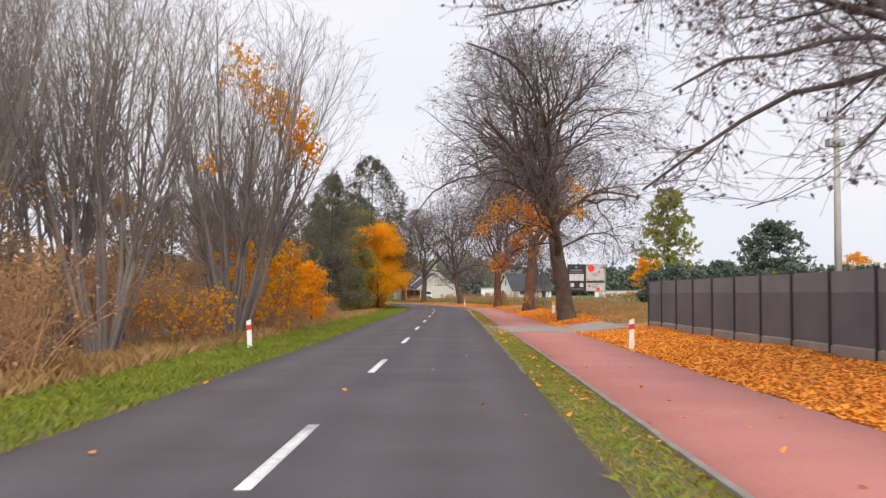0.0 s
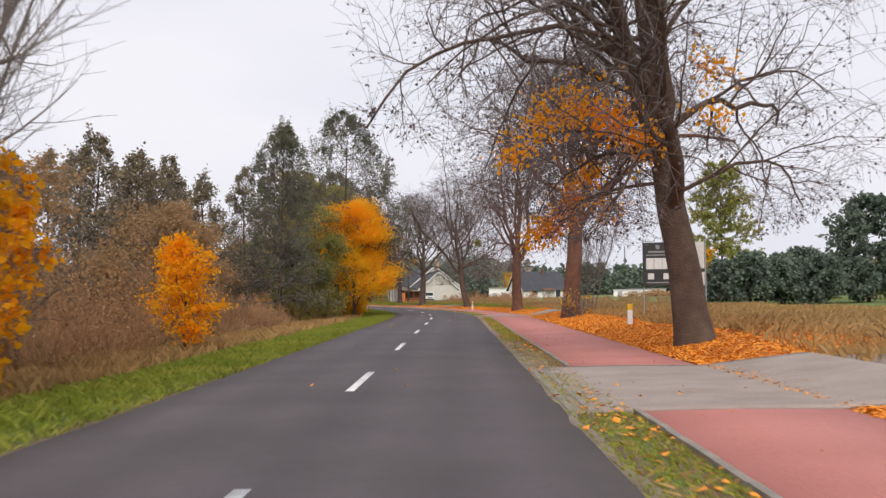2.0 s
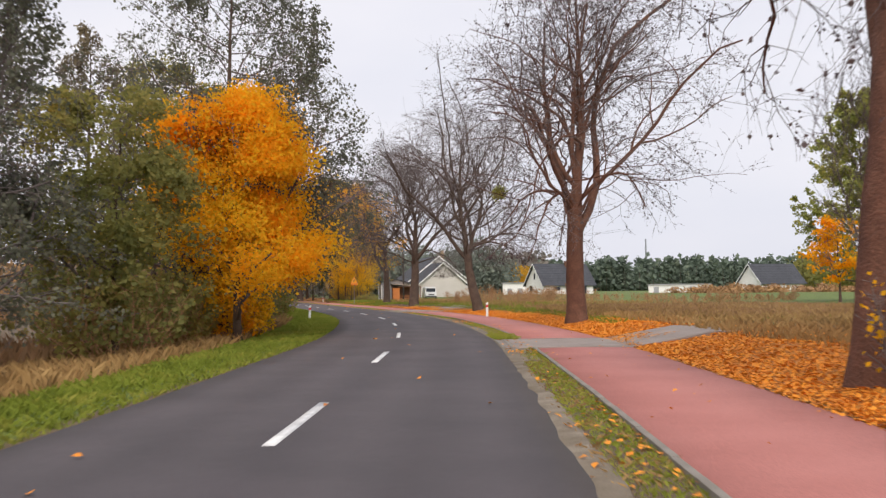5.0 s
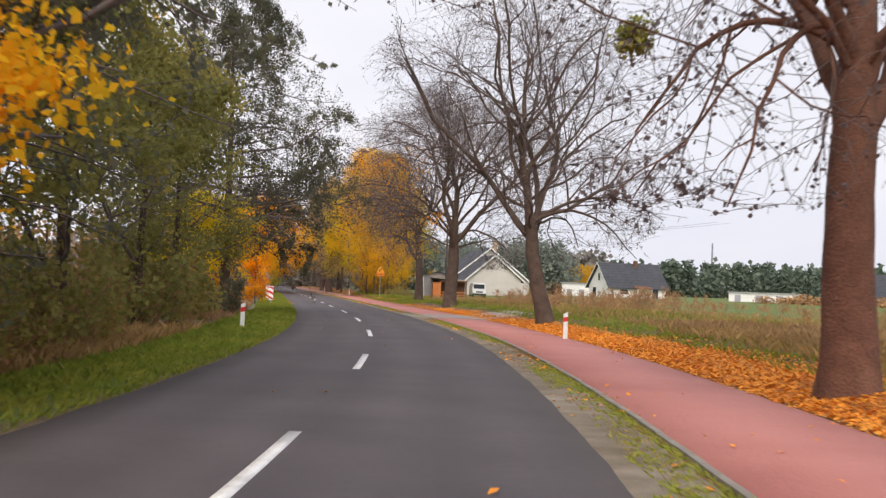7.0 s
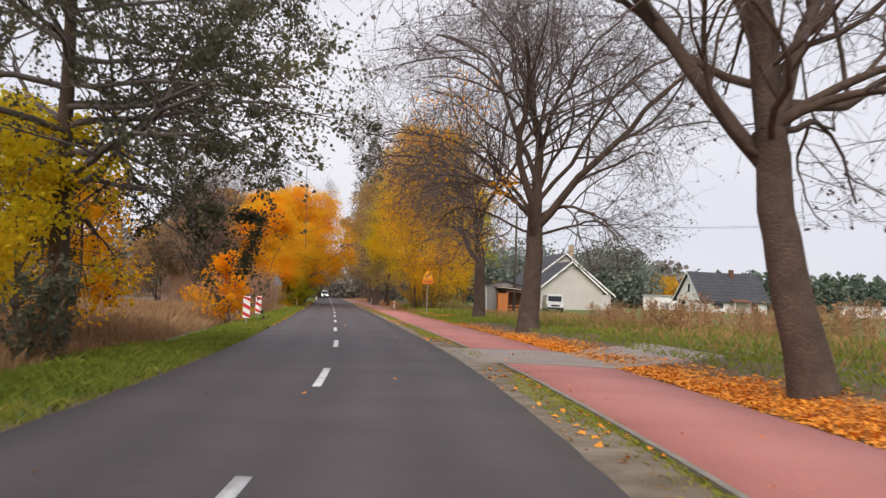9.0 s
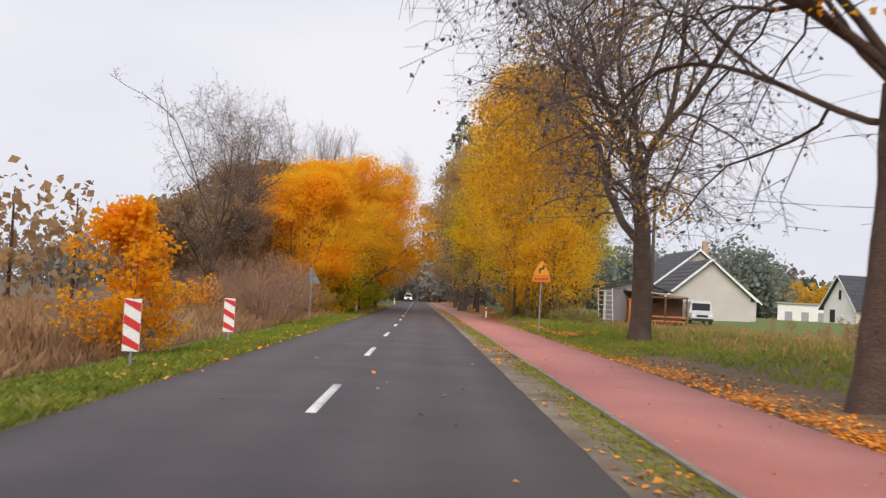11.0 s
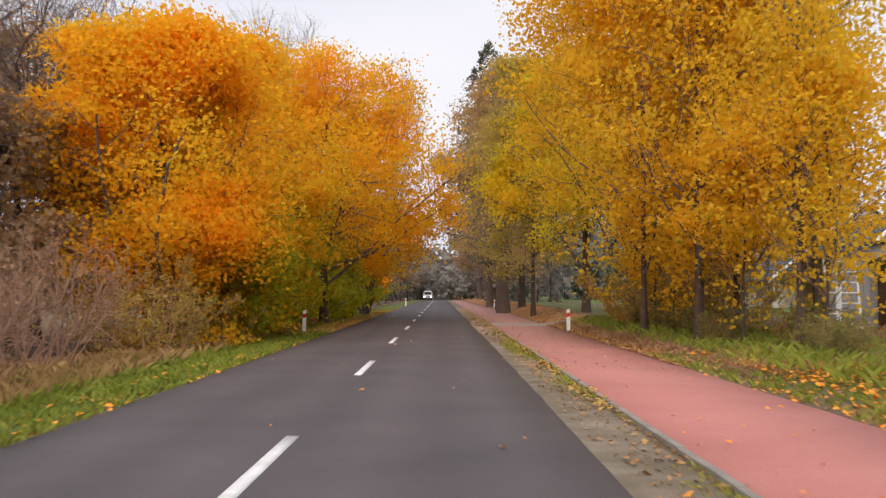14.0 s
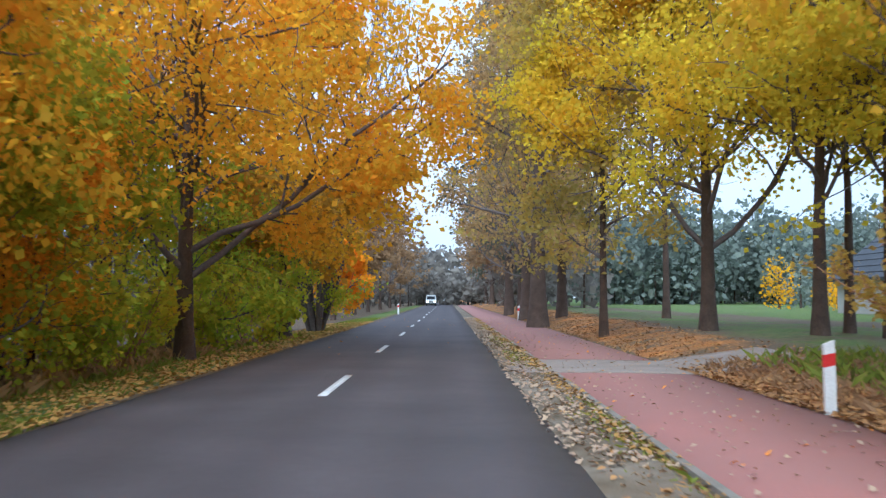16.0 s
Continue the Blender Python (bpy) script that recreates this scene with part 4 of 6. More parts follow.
# ---------------------------------------------------------------- avenue trees beside the path
AV = "broad bare roadside ash tree with grey-brown bark, beside the red path"
bare_tree("roadside_tree", 9.2, 14.8, 13.5, 7.8, 3.8, 0.34, (-0.3, 0.2), "bare roadside tree reaching over the path and the fence", 18, bark=DARK_BARK, dry=1.0, limbs=8, low_limbs=4, mid=0.62, twigs=0.9, dens=0.95, seed_size=0.075,
          boughs=((-6.5, -2.6, 3.75), (-6.7, -2.2, 2.9), (-4.4, -2.2, 3.4), (-8.6, -1.8, 4.9), (-7.8, -0.4, 5.3)))
bare_tree("roadside_tree", 6.24, 53.9, 14.6, 7.8, 4.4, 0.43, (-0.7, 0.0), "tall bare roadside ash with leaning trunk in leaf litter", 12, limbs=11, dens=1.05, dry=1.5, seed_size=0.075, droop=3, boughs=((-2.9, 6.9, 3.3), (-1.7, 6.9, 4.8), (-1.2, 5.6, 3.8)),
          tufts=((-1.2, -0.3, 4.8, 0.55, 420), (-2.0, -0.5, 5.4, 0.6, 480), (-2.9, -0.6, 5.7, 0.6, 420), (-3.7, -0.6, 5.4, 0.5, 260), (-4.3, -0.4, 4.7, 0.5, 200), (-2.9, 6.8, 3.2, 0.45, 420), (-2.4, 6.8, 3.7, 0.5, 460), (-2.0, 6.8, 4.2, 0.5, 460), (-1.6, 6.8, 4.8, 0.45, 340), (-3.3, 6.7, 3.0, 0.4, 200), (-1.2, 5.6, 3.7, 0.4, 200), (0.4, -0.6, 6.6, 0.5, 160), (0.5, -0.5, 5.4, 0.4, 120)))
bare_tree("roadside_tree", 6.7, 84.1, 14.0, 7.6, 5.1, 0.46, (0.25, 0.1), "bare roadside tree with reddish trunk and few orange leaves", 13, bark=RED_BARK, dens=1.0, dry=2.6, seed_size=0.085, limbs=11,
          tufts=((0.3, -0.8, 6.0, 0.5, 40), (2.6, -1.0, 8.4, 0.9, 50)))
bare_tree("roadside_tree", 5.77, 113.3, 14.0, 7.4, 4.9, 0.4, (0.1, 0.0), AV, 14, bark=RED_BARK, dens=0.8, dry=3.0, seed_size=0.085, droop=3, limbs=9, spread=30, boughs=((-2.2, -1.0, 2.7), (-3.2, 0.5, 3.9)))
bare_tree("roadside_tree", 2.3, 140.3, 14.0, 7.2, 4.0, 0.33, (-0.85, 0.1), "bare roadside tree whose trunk leans towards the road", 25, dens=0.8, dry=1.2, seed_size=0.075, droop=3, boughs=((3.6, -0.6, 3.2), (4.6, 0.4, 4.4)))
bare_tree("roadside_tree", -3.11, 167.0, 14.5, 8.0, 4.6, 0.42, (0.1, 0.1), "bare roadside tree forked low above the leaf litter", 16, dens=1.0, dry=1.8, seed_size=0.075, droop=3, limbs=8, spread=30, boughs=((4.2, -0.8, 3.4), (-7.4, -0.4, 6.2), (-6.4, -1.0, 7.6), (-5.0, -1.5, 5.4)),
          tufts=((-2.5, -1.5, 9.0, 1.2, 200), (-3.5, -1.0, 7.0, 1.2, 200), (-1.0, -2.0, 5.5, 0.8, 110), (-4.2, -0.5, 8.5, 1.3, 180)))
bare_tree("roadside_tree", -6.98, 187.8, 13.8, 7.0, 4.4, 0.36, (0.1, 0.0), "slim bare roadside tree with some yellow leaves", 17, dens=0.72, dry=0.5, tuft_mat=BUFF, boughs=((-1.6, -5.4, 4.3), (-0.4, -4.6, 4.6), (0.8, -4.4, 4.0)),
          leaf=0.13, tufts=((0.6, -1.0, 6.5, 1.2, 200), (-2.0, -0.5, 8.0, 1.8, 1100), (-3.0, 0, 6.0, 1.6, 800), (1.0, 0, 4.6, 0.8, 100), (-1.0, -1.0, 10.0, 1.8, 800), (-1.6, -5.2, 4.4, 0.8, 110), (0.5, -4.4, 4.3, 0.8, 110), (-4.6, 0.5, 7.4, 1.8, 1100), (-4.2, 0, 5.0, 1.3, 500), (-0.5, -4.6, 6.0, 1.0, 120), (-3.4, 0.5, 9.6, 1.6, 800), (-5.4, 0.5, 6.0, 1.2, 400), (0.8, -1, 9, 1.4, 220)))

# saplings round the reddish tree's foot
stem_clump("sapling", 8.0, 86.5, 5.5, 0.9, 7, "thin bare saplings beside the reddish tree", 31, bark=TWIG, r=0.035, twig=TWIG, group="saplings")
bush("yellow_shoots", 6.9, 83.2, 1.5, 0.9, "low shoots with a few yellow leaves at the tree's foot", 32, GOLD, 220, 0.09, TWIG, 12, "", "bush")

# brown-gold and golden crowns further on, right of the path
for n_, (x_, y_, h_, r_) in enumerate(((-15.0, 220.5, 17.0, 3.7), (-13.9, 224.0, 17.5, 3.5), (-16.6, 225.5, 18.0, 4.0), (-14.6, 230.0, 16.5, 3.8), (-17.2, 232.5, 17.5, 4.3), (-15.0, 236.0, 16.0, 3.9))):
    leaf_tree("golden_poplar", x_, y_, h_, r_, "tall amber poplar in full autumn leaf", 50 + n_, AMBER, 40000 if y_ < 226 else 34000, 0.125 if y_ < 226 else 0.15, 0.1, 0.1, 0.1, angle=46, group="golden poplars", up=0.1, limbs=34, mid=0.45 if y_ < 226 else 0.5, jitter=0.28, clumpy=2.5, spray=14)
under_gold = bush("golden_undergrowth", -15.2, 228.0, 2.7, 1.4, "thin golden undergrowth with bare stems below the poplars", 58, FADED, 2600, 0.075, BROWN_TWIG, 11, "poplar undergrowth")
ru = random.Random(21)
spread_copies(under_gold, [(float(spot(y, o)[0]), float(spot(y, o)[1])) for y, o in [(y + ru.uniform(-0.8, 0.8), ru.uniform(8.9, 9.6 + (y - 218) * 0.1)) for y in np.arange(224, 237, 1.5)]], 22, 0.7, 1.35)
for n_, (x_, y_, h_, r_) in enumerate(((-12.9, 216.0, 14.5, 2.0), (-12.0, 221.5, 13.5, 1.8))):
    leaf_tree("golden_poplar", x_, y_, h_, r_, "slim amber poplar with thin see-through crown", 60 + n_, AMBER, 11000, 0.115, 0.09, 0.1, 0.1, angle=40, group="golden poplars", up=0.12, limbs=30, mid=0.45, jitter=0.26, clumpy=1.2, spray=16)
for n_, (y_, o_, h_, r_) in enumerate(((215.5, 9.4, 6.0, 2.0), (218.5, 8.6, 5.4, 1.7), (222.0, 8.5, 5.8, 1.7), (226.0, 8.6, 5.4, 1.6), (230.0, 8.8, 5.8, 1.8))):
    x_, y2 = spot(y_, o_)
    leaf_tree("poplar_sucker", float(x_), float(y2), h_, r_, "young golden poplar shoots below the tall poplars", 260 + n_, AMBER, 7000, 0.115, 0.05, 0.16, 0.14, angle=46, group="young poplars", up=0.1, limbs=18, jitter=0.26, spray=16)

# left of the road: multi-stemmed willows
stem_clump("willow_clump", -9.6, 30.0, 12.5, 3.2, 13, "bare multi-stemmed willow behind the grass verge", 61)
stem_clump("willow_clump", -12.6, 27.0, 12.5, 3.0, 12, "bare multi-stemmed willow with moss-green stems", 62)
stem_clump("willow_clump", -12.4, 34.5, 13.0, 3.0, 12, "bare multi-stemmed willow in brown brush", 63)
stem_clump("willow_clump", -16.5, 38.0, 12.5, 3.0, 12, "bare multi-stemmed willow in brown brush", 64)
stem_clump("willow_clump", -8.2, 41.5, 12.2, 4.6, 16, "bare multi-stemmed tree with orange leaf tufts on top", 65, r=0.1,
           tufts=((0.6, -1.0, 10.2, 1.0, 260), (2.4, -0.6, 8.6, 1.0, 300), (2.9, -0.4, 7.6, 0.8, 260), (1.6, -1.0, 9.2, 0.8, 150), (-0.6, -1, 6.8, 0.5, 60)))
stem_clump("willow_clump", -9.8, 47.5, 11.5, 2.8, 12, "bare multi-stemmed tree in brown brush", 66)

# yellow saplings and bushes along the left verge
leaf_tree("yellow_sapling", -7.3, 59.2, 3.5, 1.2, "small golden sapling at the verge", 71, ORANGE, 5200, 0.1, 0.05, 0.12, 0.06, group="yellow saplings", jitter=0.13, clumpy=2.0, mid=0.42)
bush("yellow_bush", -7.2, 43.6, 4.6, 1.5, "yellow-leaved bush beside the verge", 72, ORANGE, 2000, 0.15, BROWN_TWIG, 10)
bush("yellow_bush", -8.6, 36.0, 2.6, 1.6, "thin orange-leaved bush in the brush", 73, ORANGE, 500, 0.13)

for n_, (x_, y_, h_, r_) in enumerate(((-10.4, 53.0, 5.2, 2.2), (-12.5, 60.0, 6.2, 2.6), (-10.0, 66.0, 4.6, 2.0), (-12.0, 75.0, 5.2, 2.4), (-14.0, 47.0, 6.0, 2.6), (-13.4, 82.0, 6.6, 2.6), (-16.6, 88.0, 7.5, 3.0), (-11.6, 70.5, 5.6, 2.2), (-11.0, 24.5, 4.6, 2.2), (-14.0, 30.0, 5.0, 2.4), (-11.8, 78.5, 5.4, 2.3), (-14.6, 80.0, 6.6, 2.6), (-15.2, 93.0, 7.2, 2.8), (-18.6, 90.0, 7.6, 3.0))):
    leaf_tree("brown_tree", x_, y_, h_, r_, "thin brown-olive young tree in the brush", 75 + n_, DULL, 3600 if y_ < 68 else 9000, 0.12, 0.07, 0.1, 0.02, group="young brush trees")

# alders and the orange maple
alder("alder", -10.0, 93.5, 12.4, 4.0, "tall alder with thin dull green leaf", 81, count=24000, size=0.105, limbs=60)
alder("alder", -7.6, 108.5, 15.3, 6.8, "tall alder with thin dull green leaf above the maple", 82, count=32000, size=0.105, limbs=62, r=0.2, cone=0.3)
for n_, (x_, y_, h_) in enumerate(((-16.5, 78.0, 9.5), (-19.0, 84.0, 10.0), (-14.5, 84.5, 8.5), (-18.0, 97.0, 11.0), (-23.0, 90.0, 10.5), (-15.5, 90.0, 9.0), (-21.0, 80.0, 9.0), (-25.0, 84.0, 9.5), (-14.0, 104.0, 11.0), (-13.0, 110.0, 12.0), (-12.6, 73.0, 8.0), (-13.2, 88.0, 8.5), (-20.0, 96.0, 10.0))):
    alder("alder", x_, y_, h_, 3.0, "slim alder with sparse leaf in the brush", 90 + n_, limbs=34, count=7500, mat=DULLGREEN, size=0.12)
leaf_tree("orange_maple", -6.5, 106.0, 8.4, 3.3, "dense orange-yellow maple leaning over the verge", 101, MAPLE, 80000, 0.115, 0.16, 0.06, 0.0, group="orange maples", clumpy=0.6, jitter=0.3)
bush("orange_bush", -6.9, 108.6, 2.4, 1.5, "orange-leaved shoots round the foot of the maple", 103, MAPLE, 4200, 0.11, BROWN_TWIG, 12)
leaf_tree("olive_tree", -8.8, 100.0, 8.0, 3.0, "olive-green leafy tree beside the alder", 102, OLIVE, 14000, 0.14, 0.15, 0.1, 0.0, group="olive trees")
for n_, (x_, y_, h_, r_) in enumerate(((-8.6, 115.0, 10.5, 3.2), (-9.6, 122.0, 12.0, 3.4), (-12.5, 117.0, 12.5, 3.4), (-10.6, 130.0, 10.0, 3.2), (-14.0, 126.0, 12.0, 3.4))):
    leaf_tree("olive_tree", x_, y_, h_, r_, "olive-green roadside tree with thinning leaf", 110 + n_, OLIVE, 17000, 0.13, 0.17, 0.1, 0.02, group="olive trees")
alder("alder", -12.1, 145.5, 15.0, 7.8, "broad alder with spreading dark branches over the verge", 121, mat=DARKLEAF, count=84000, size=0.085, r=0.26, angle=80, limbs=62, low=0.2, up=0.0, cone=0.3)
leaf_tree("golden_tree", -13.2, 145.9, 5.6, 2.9, "golden young tree beside the alder", 122, SUNNY, 12000, 0.13, 0.1, 0.1, 0.02)
bush("ivy_shrub", -11.5, 143.2, 2.4, 0.8, "dark ivy shrub round the foot of the alder", 125, ALDER, 2200, 0.1, BROWN_TWIG, 10)
leaf_tree("golden_tree", -14.8, 151.6, 5.0, 2.1, "golden young tree behind the alder", 123, MAPLE, 7000, 0.13, 0.09, 0.1, 0.02)
leaf_tree("olive_tree", -10.8, 134.2, 9.0, 2.8, "olive-green roadside tree with thinning leaf", 117, OLIVE, 16000, 0.12, 0.15, 0.1, 0.02, group="olive trees")
leaf_tree("yellow_sapling", -17.1, 171.9, 3.2, 1.15, "small golden sapling behind the arrow boards", 124, ORANGE, 5200, 0.11, 0.05, 0.05, 0.0, group="yellow saplings", jitter=0.13, clumpy=2.0, mid=0.45)
bush("orange_bush", -18.3, 172.6, 1.7, 0.9, "low orange-leaved shoots beside the sapling", 126, ORANGE, 900, 0.1, BROWN_TWIG, 10)

# brown thicket and the great orange maples further on
for n_, (x_, y_, h_, r_) in enumerate(((-33.6, 212.0, 14.5, 4.0), (-35.6, 221.0, 16.5, 4.2), (-38.6, 227.0, 16.5, 4.6))):
    bare_tree("thicket_tree", x_, y_, h_, r_, 2.6, 0.16, (0.1, 0.1), "bare brown tree rising from the thicket", 130 + n_, limbs=9, group="thicket trees", dry=0.9, mid=0.5, twigs=0.55, dens=0.85)
for n_, (x_, y_, h_, r_) in enumerate(((-33.5, 217.0, 7.5, 3.4), (-38.0, 215.5, 7.5, 3.6), (-41.0, 222.0, 7.0, 3.6), (-37.0, 232.0, 11.5, 4.2), (-43.0, 233.0, 11.0, 4.6), (-37.0, 223.5, 11.0, 3.6))):
    leaf_tree("brown_tree", x_, y_, h_, r_, "dull brown-leaved tree in the thicket", 134 + n_, DULL, 13000, 0.16, 0.12, 0.08, 0.0, group="brown thicket trees", limbs=18)
leaf_tree("great_maple", -32.8, 242.0, 13.5, 7.2, "great orange maple with branches over the road", 247, MAPLE, 58000, 0.14, 0.22, 0.14, 0.03, group="orange maples", angle=58, limbs=30, clumpy=1.2, jitter=0.34, mid=0.46)
leaf_tree("great_maple", -33.4, 230.0, 11.6, 5.8, "broad orange maple behind the verge", 142, MAPLE, 60000, 0.145, 0.24, 0.1, 0.02, group="orange maples", limbs=22, clumpy=0.8, jitter=0.3, mid=0.42)
leaf_tree("great_maple", -30.3, 221.0, 9.9, 5.3, "orange maple with green-gold lower leaf near the verge", 140, MAPLE, 70000, 0.13, 0.2, 0.07, 0.0, group="orange maples", limbs=24, clumpy=0.8, jitter=0.3, mid=0.4)
leaf_tree("great_maple", -41.0, 241.0, 13.0, 5.4, "broad orange-brown maple behind the others", 143, BUFF, 20000, 0.22, 0.25, 0.12, 0.02, group="orange maples")
leaf_tree("rust_maple", -36.0, 256.0, 12.5, 5.4, "rusty orange leafy tree by the road", 147, BUFF, 18000, 0.24, 0.24, 0.14, 0.03)
for n_, (x_, y_, h_) in enumerate(((-38.0, 247.0, 17.0), (-42.0, 250.0, 17.5), (-37.0, 262.0, 16.5))):
    stem_clump("tall_bare_tree", x_, y_, h_, 3.6, 11, "tall bare tree behind the maples", 146 + 10 * n_, bark=TWIG, r=0.11, twig=TWIG, group="thicket trees")
for n_, (x_, y_, h_, r_) in enumerate(((-31.0, 227.0, 5.8, 2.5), (-31.8, 232.5, 6.4, 2.8), (-33.4, 237.0, 6.2, 2.8), (-34.8, 245.0, 7.0, 3.0), (-29.8, 223.8, 4.6, 2.1), (-36.6, 253.5, 5.0, 2.8), (-38.4, 262.0, 5.0, 2.9))):
    leaf_tree("undergrowth_tree", x_, y_, h_, r_, "green-gold undergrowth tree below the maples", 151 + n_, GREENGOLD, 11000, 0.125, 0.08, 0.06, 0.0, group="undergrowth trees", jitter=0.26)
for n_, (x_, y_, h_, r_) in enumerate(((-29.2, 219.4, 4.4, 2.2), (-30.4, 225.6, 4.8, 2.3), (-32.6, 235.0, 4.6, 2.3))):
    leaf_tree("undergrowth_tree", x_, y_, h_, r_, "golden undergrowth tree at the verge below the maples", 251 + n_, MAPLE, 13000, 0.125, 0.07, 0.05, 0.0, group="undergrowth trees", jitter=0.28, limbs=18, mid=0.42)
spread_copies(under_gold, [(-28.4, 216.6), (-29.6, 217.6), (-28.9, 221.4), (-30.2, 223.4)], 23, 0.7, 1.1)
for n_, (y_, o_, h_, r_, m_) in enumerate(((268, -7, 7, 3.2, GOLD), (280, -8, 9, 3.6, BUFF), (292, -6.5, 6, 2.8, ORANGE), (305, -8, 13, 4.2, DULL), (320, -7.5, 14, 4.4, DULL), (338, -7.5, 15, 4.8, DULL), (360, -7.5, 17, 5.0, DULL), (384, -7.5, 18, 5.4, DULL), (410, -7.0, 19, 5.6, DULL))):
    x_, y2 = spot(y_, o_)
    leaf_tree("verge_tree", float(x_), float(y2), h_, r_, "autumn-brown leafy tree along the far verge", 158 + n_, m_, 5000, 0.32, 0.18, 0.1, 0.0, group="far verge trees", limbs=20, mid=0.45)

# right of the path at the end: avenue of thick trunks
for n_, (x_, y_, h_, r_, m_, c_, tr, lo) in enumerate(((-28.5, 268.5, 18.5, 4.8, RUSSET, 22000, 0.44, 0.12), (-28.4, 276.5, 19.0, 4.4, FADED, 14000, 0.28, 0.12), (-24.2, 254.0, 15.5, 3.8, FADED, 20000, 0.14, 0.14), (-22.7, 269.5, 15, 4.2, GOLD, 8000, 0.18, 0.28),
                                                       (-20.94, 252.0, 14.5, 5.4, SUNNY, 52000, 0.24, 0.13), (-18.2, 248.0, 14.0, 4.2, SUNNY, 28000, 0.2, 0.22), (-17.3, 249.5, 13.5, 3.4, SUNNY, 14000, 0.14, 0.3), (-16.6, 247.4, 14.5, 4.2, SUNNY, 22000, 0.17, 0.26), (-14.5, 253.0, 14.0, 4.6, GREENGOLD, 16000, 0.2, 0.3),
                                                       (-31.5, 284.0, 18, 4.6, RUSSET, 12000, 0.4, 0.1), (-33.6, 298.0, 18, 4.6, FADED, 8000, 0.4, 0.14), (-36.4, 312.0, 19, 4.8, DULL, 8000, 0.4, 0.12), (-40.6, 330.0, 19, 5.0, DULL, 7000, 0.4, 0.1), (-45.6, 352.0, 19, 5.2, DULL, 7000, 0.4, 0.1), (-51.8, 378.0, 20, 5.4, DULL, 7000, 0.4, 0.08), (-58.0, 405.0, 20, 5.6, DULL, 7000, 0.4, 0.08))):
    leaf_tree("avenue_tree", x_, y_, h_, r_, "thick-trunked avenue tree with thinning autumn leaf", 170 + n_, m_, c_, 0.165 if y_ < 272 else 0.2 if y_ < 290 else 0.3, tr, lo + 0.02, lo, group="far avenue trees", limbs=22, mid=0.52, jitter=0.3, clumpy=1.2)
alder("tall_oak", -35.6, 301.0, 27.0, 6.0, "tall dark half-bare tree above the avenue", 190, count=9000, size=0.26, r=0.34, cone=0.45)
for n_, (x_, y_, h_) in enumerate(((-13.4, 240.5, 14.0), (-16.6, 242.5, 13.5))):
    leaf_tree("golden_poplar", x_, y_, h_, 4.0, "slim golden tree with bare lower trunk", 200 + n_, SUNNY, 22000, 0.15, 0.14, 0.28, 0.27, angle=44, group="golden poplars", up=0.08, limbs=22)

# conifers behind the fence
conifer("larch", 32.0, 152.0, 16.0, 5.4, "tall yellow-green larch behind the field", 211, LARCH, 34000, 0.2, blunt=0.1)
conifer("dark_pine", 38.0, 124.5, 9.6, 5.0, "dark green pine behind the fence", 212, NEEDLE, 16000, 0.26, blunt=1.0)
conifer("dark_pine", 33.0, 128.0, 5.0, 3.0, "low dark green pine behind the fence", 213, NEEDLE, 7000, 0.25, blunt=1.0)
juniper = conifer("juniper", 25.0, 116.0, 4.2, 2.4, "dark green juniper in the row behind the billboard", 214, NEEDLE, 4500, 0.3, blunt=1.2, group="juniper row")
spread_copies(juniper, [(28.0, 117), (31.5, 118), (35, 119), (39.5, 120), (44, 119), (29.5, 122), (24.0, 121), (48, 122), (53, 124), (58, 126)], 3, 0.8, 1.1)
leaf_tree("orange_tree", 28.0, 146.0, 6.0, 2.4, "small orange-leaved tree near the larch", 215, ORANGE, 1800, 0.24, 0.1)
leaf_tree("orange_tree", 52.0, 135.0, 6.5, 2.4, "small orange-leaved tree behind the pines", 216, ORANGE, 1800, 0.24, 0.1)

# brush along the left side
brush = bush("brown_brush", -9.5, 21.0, 2.9, 1.7, "tangled brown brush behind the verge", 221, BROWN, 520, 0.08, BROWN_TWIG, 18)
brush2 = bush("brown_brush", -9.0, 64.0, 3.4, 1.9, "tangled brown brush behind the verge", 222, BROWN, 640, 0.09, BROWN_TWIG, 16)
rp = random.Random(8)
spread_copies(brush, [(rp.uniform(-16, -8.4), y + rp.uniform(-1, 1)) for y in np.arange(14, 60, 2.4)], 1, 0.75, 1.15)
spread_copies(brush2, [(rp.uniform(-22, -12), y + rp.uniform(-1, 1)) for y in np.arange(16, 98, 3.6)], 2, 0.9, 1.4)
spread_copies(brush, [(rp.uniform(-12, -9.0), y + rp.uniform(-1, 1)) for y in np.arange(60, 90, 2.4)], 4, 0.5, 0.8)
hedge_ = bush("garden_brush", 3.5, 176.0, 1.6, 1.5, "low reddish-brown brush along the field edge", 226, BROWN, 350, 0.09, BROWN_TWIG, 8, "field edge brush")
spread_copies(hedge_, [(15.0 + 0.62 * k_ + rp.uniform(-1, 1), 148 + 0.62 * k_ + rp.uniform(-2.5, 2.5)) for k_ in range(0, 26)], 12, 0.4, 0.7)
dark_brush = bush("olive_brush", -8.8, 112.0, 3.0, 1.8, "olive-brown undergrowth below the trees", 223, OLIVE, 1500, 0.16, BROWN_TWIG, 14)
spread_copies(dark_brush, [(float(spot(y, -rp.uniform(6.2, 9))[0]), y) for y in np.arange(98, 138, 2.4)], 5, 0.7, 1.1)
spread_copies(dark_brush, [(float(spot(y, o)[0]), float(spot(y, o)[1])) for y, o in [(y + rp.uniform(-0.8, 0.8), rp.uniform(8.2, 10.4)) for y in np.arange(209, 236, 2.2)]], 25, 0.28, 0.45)
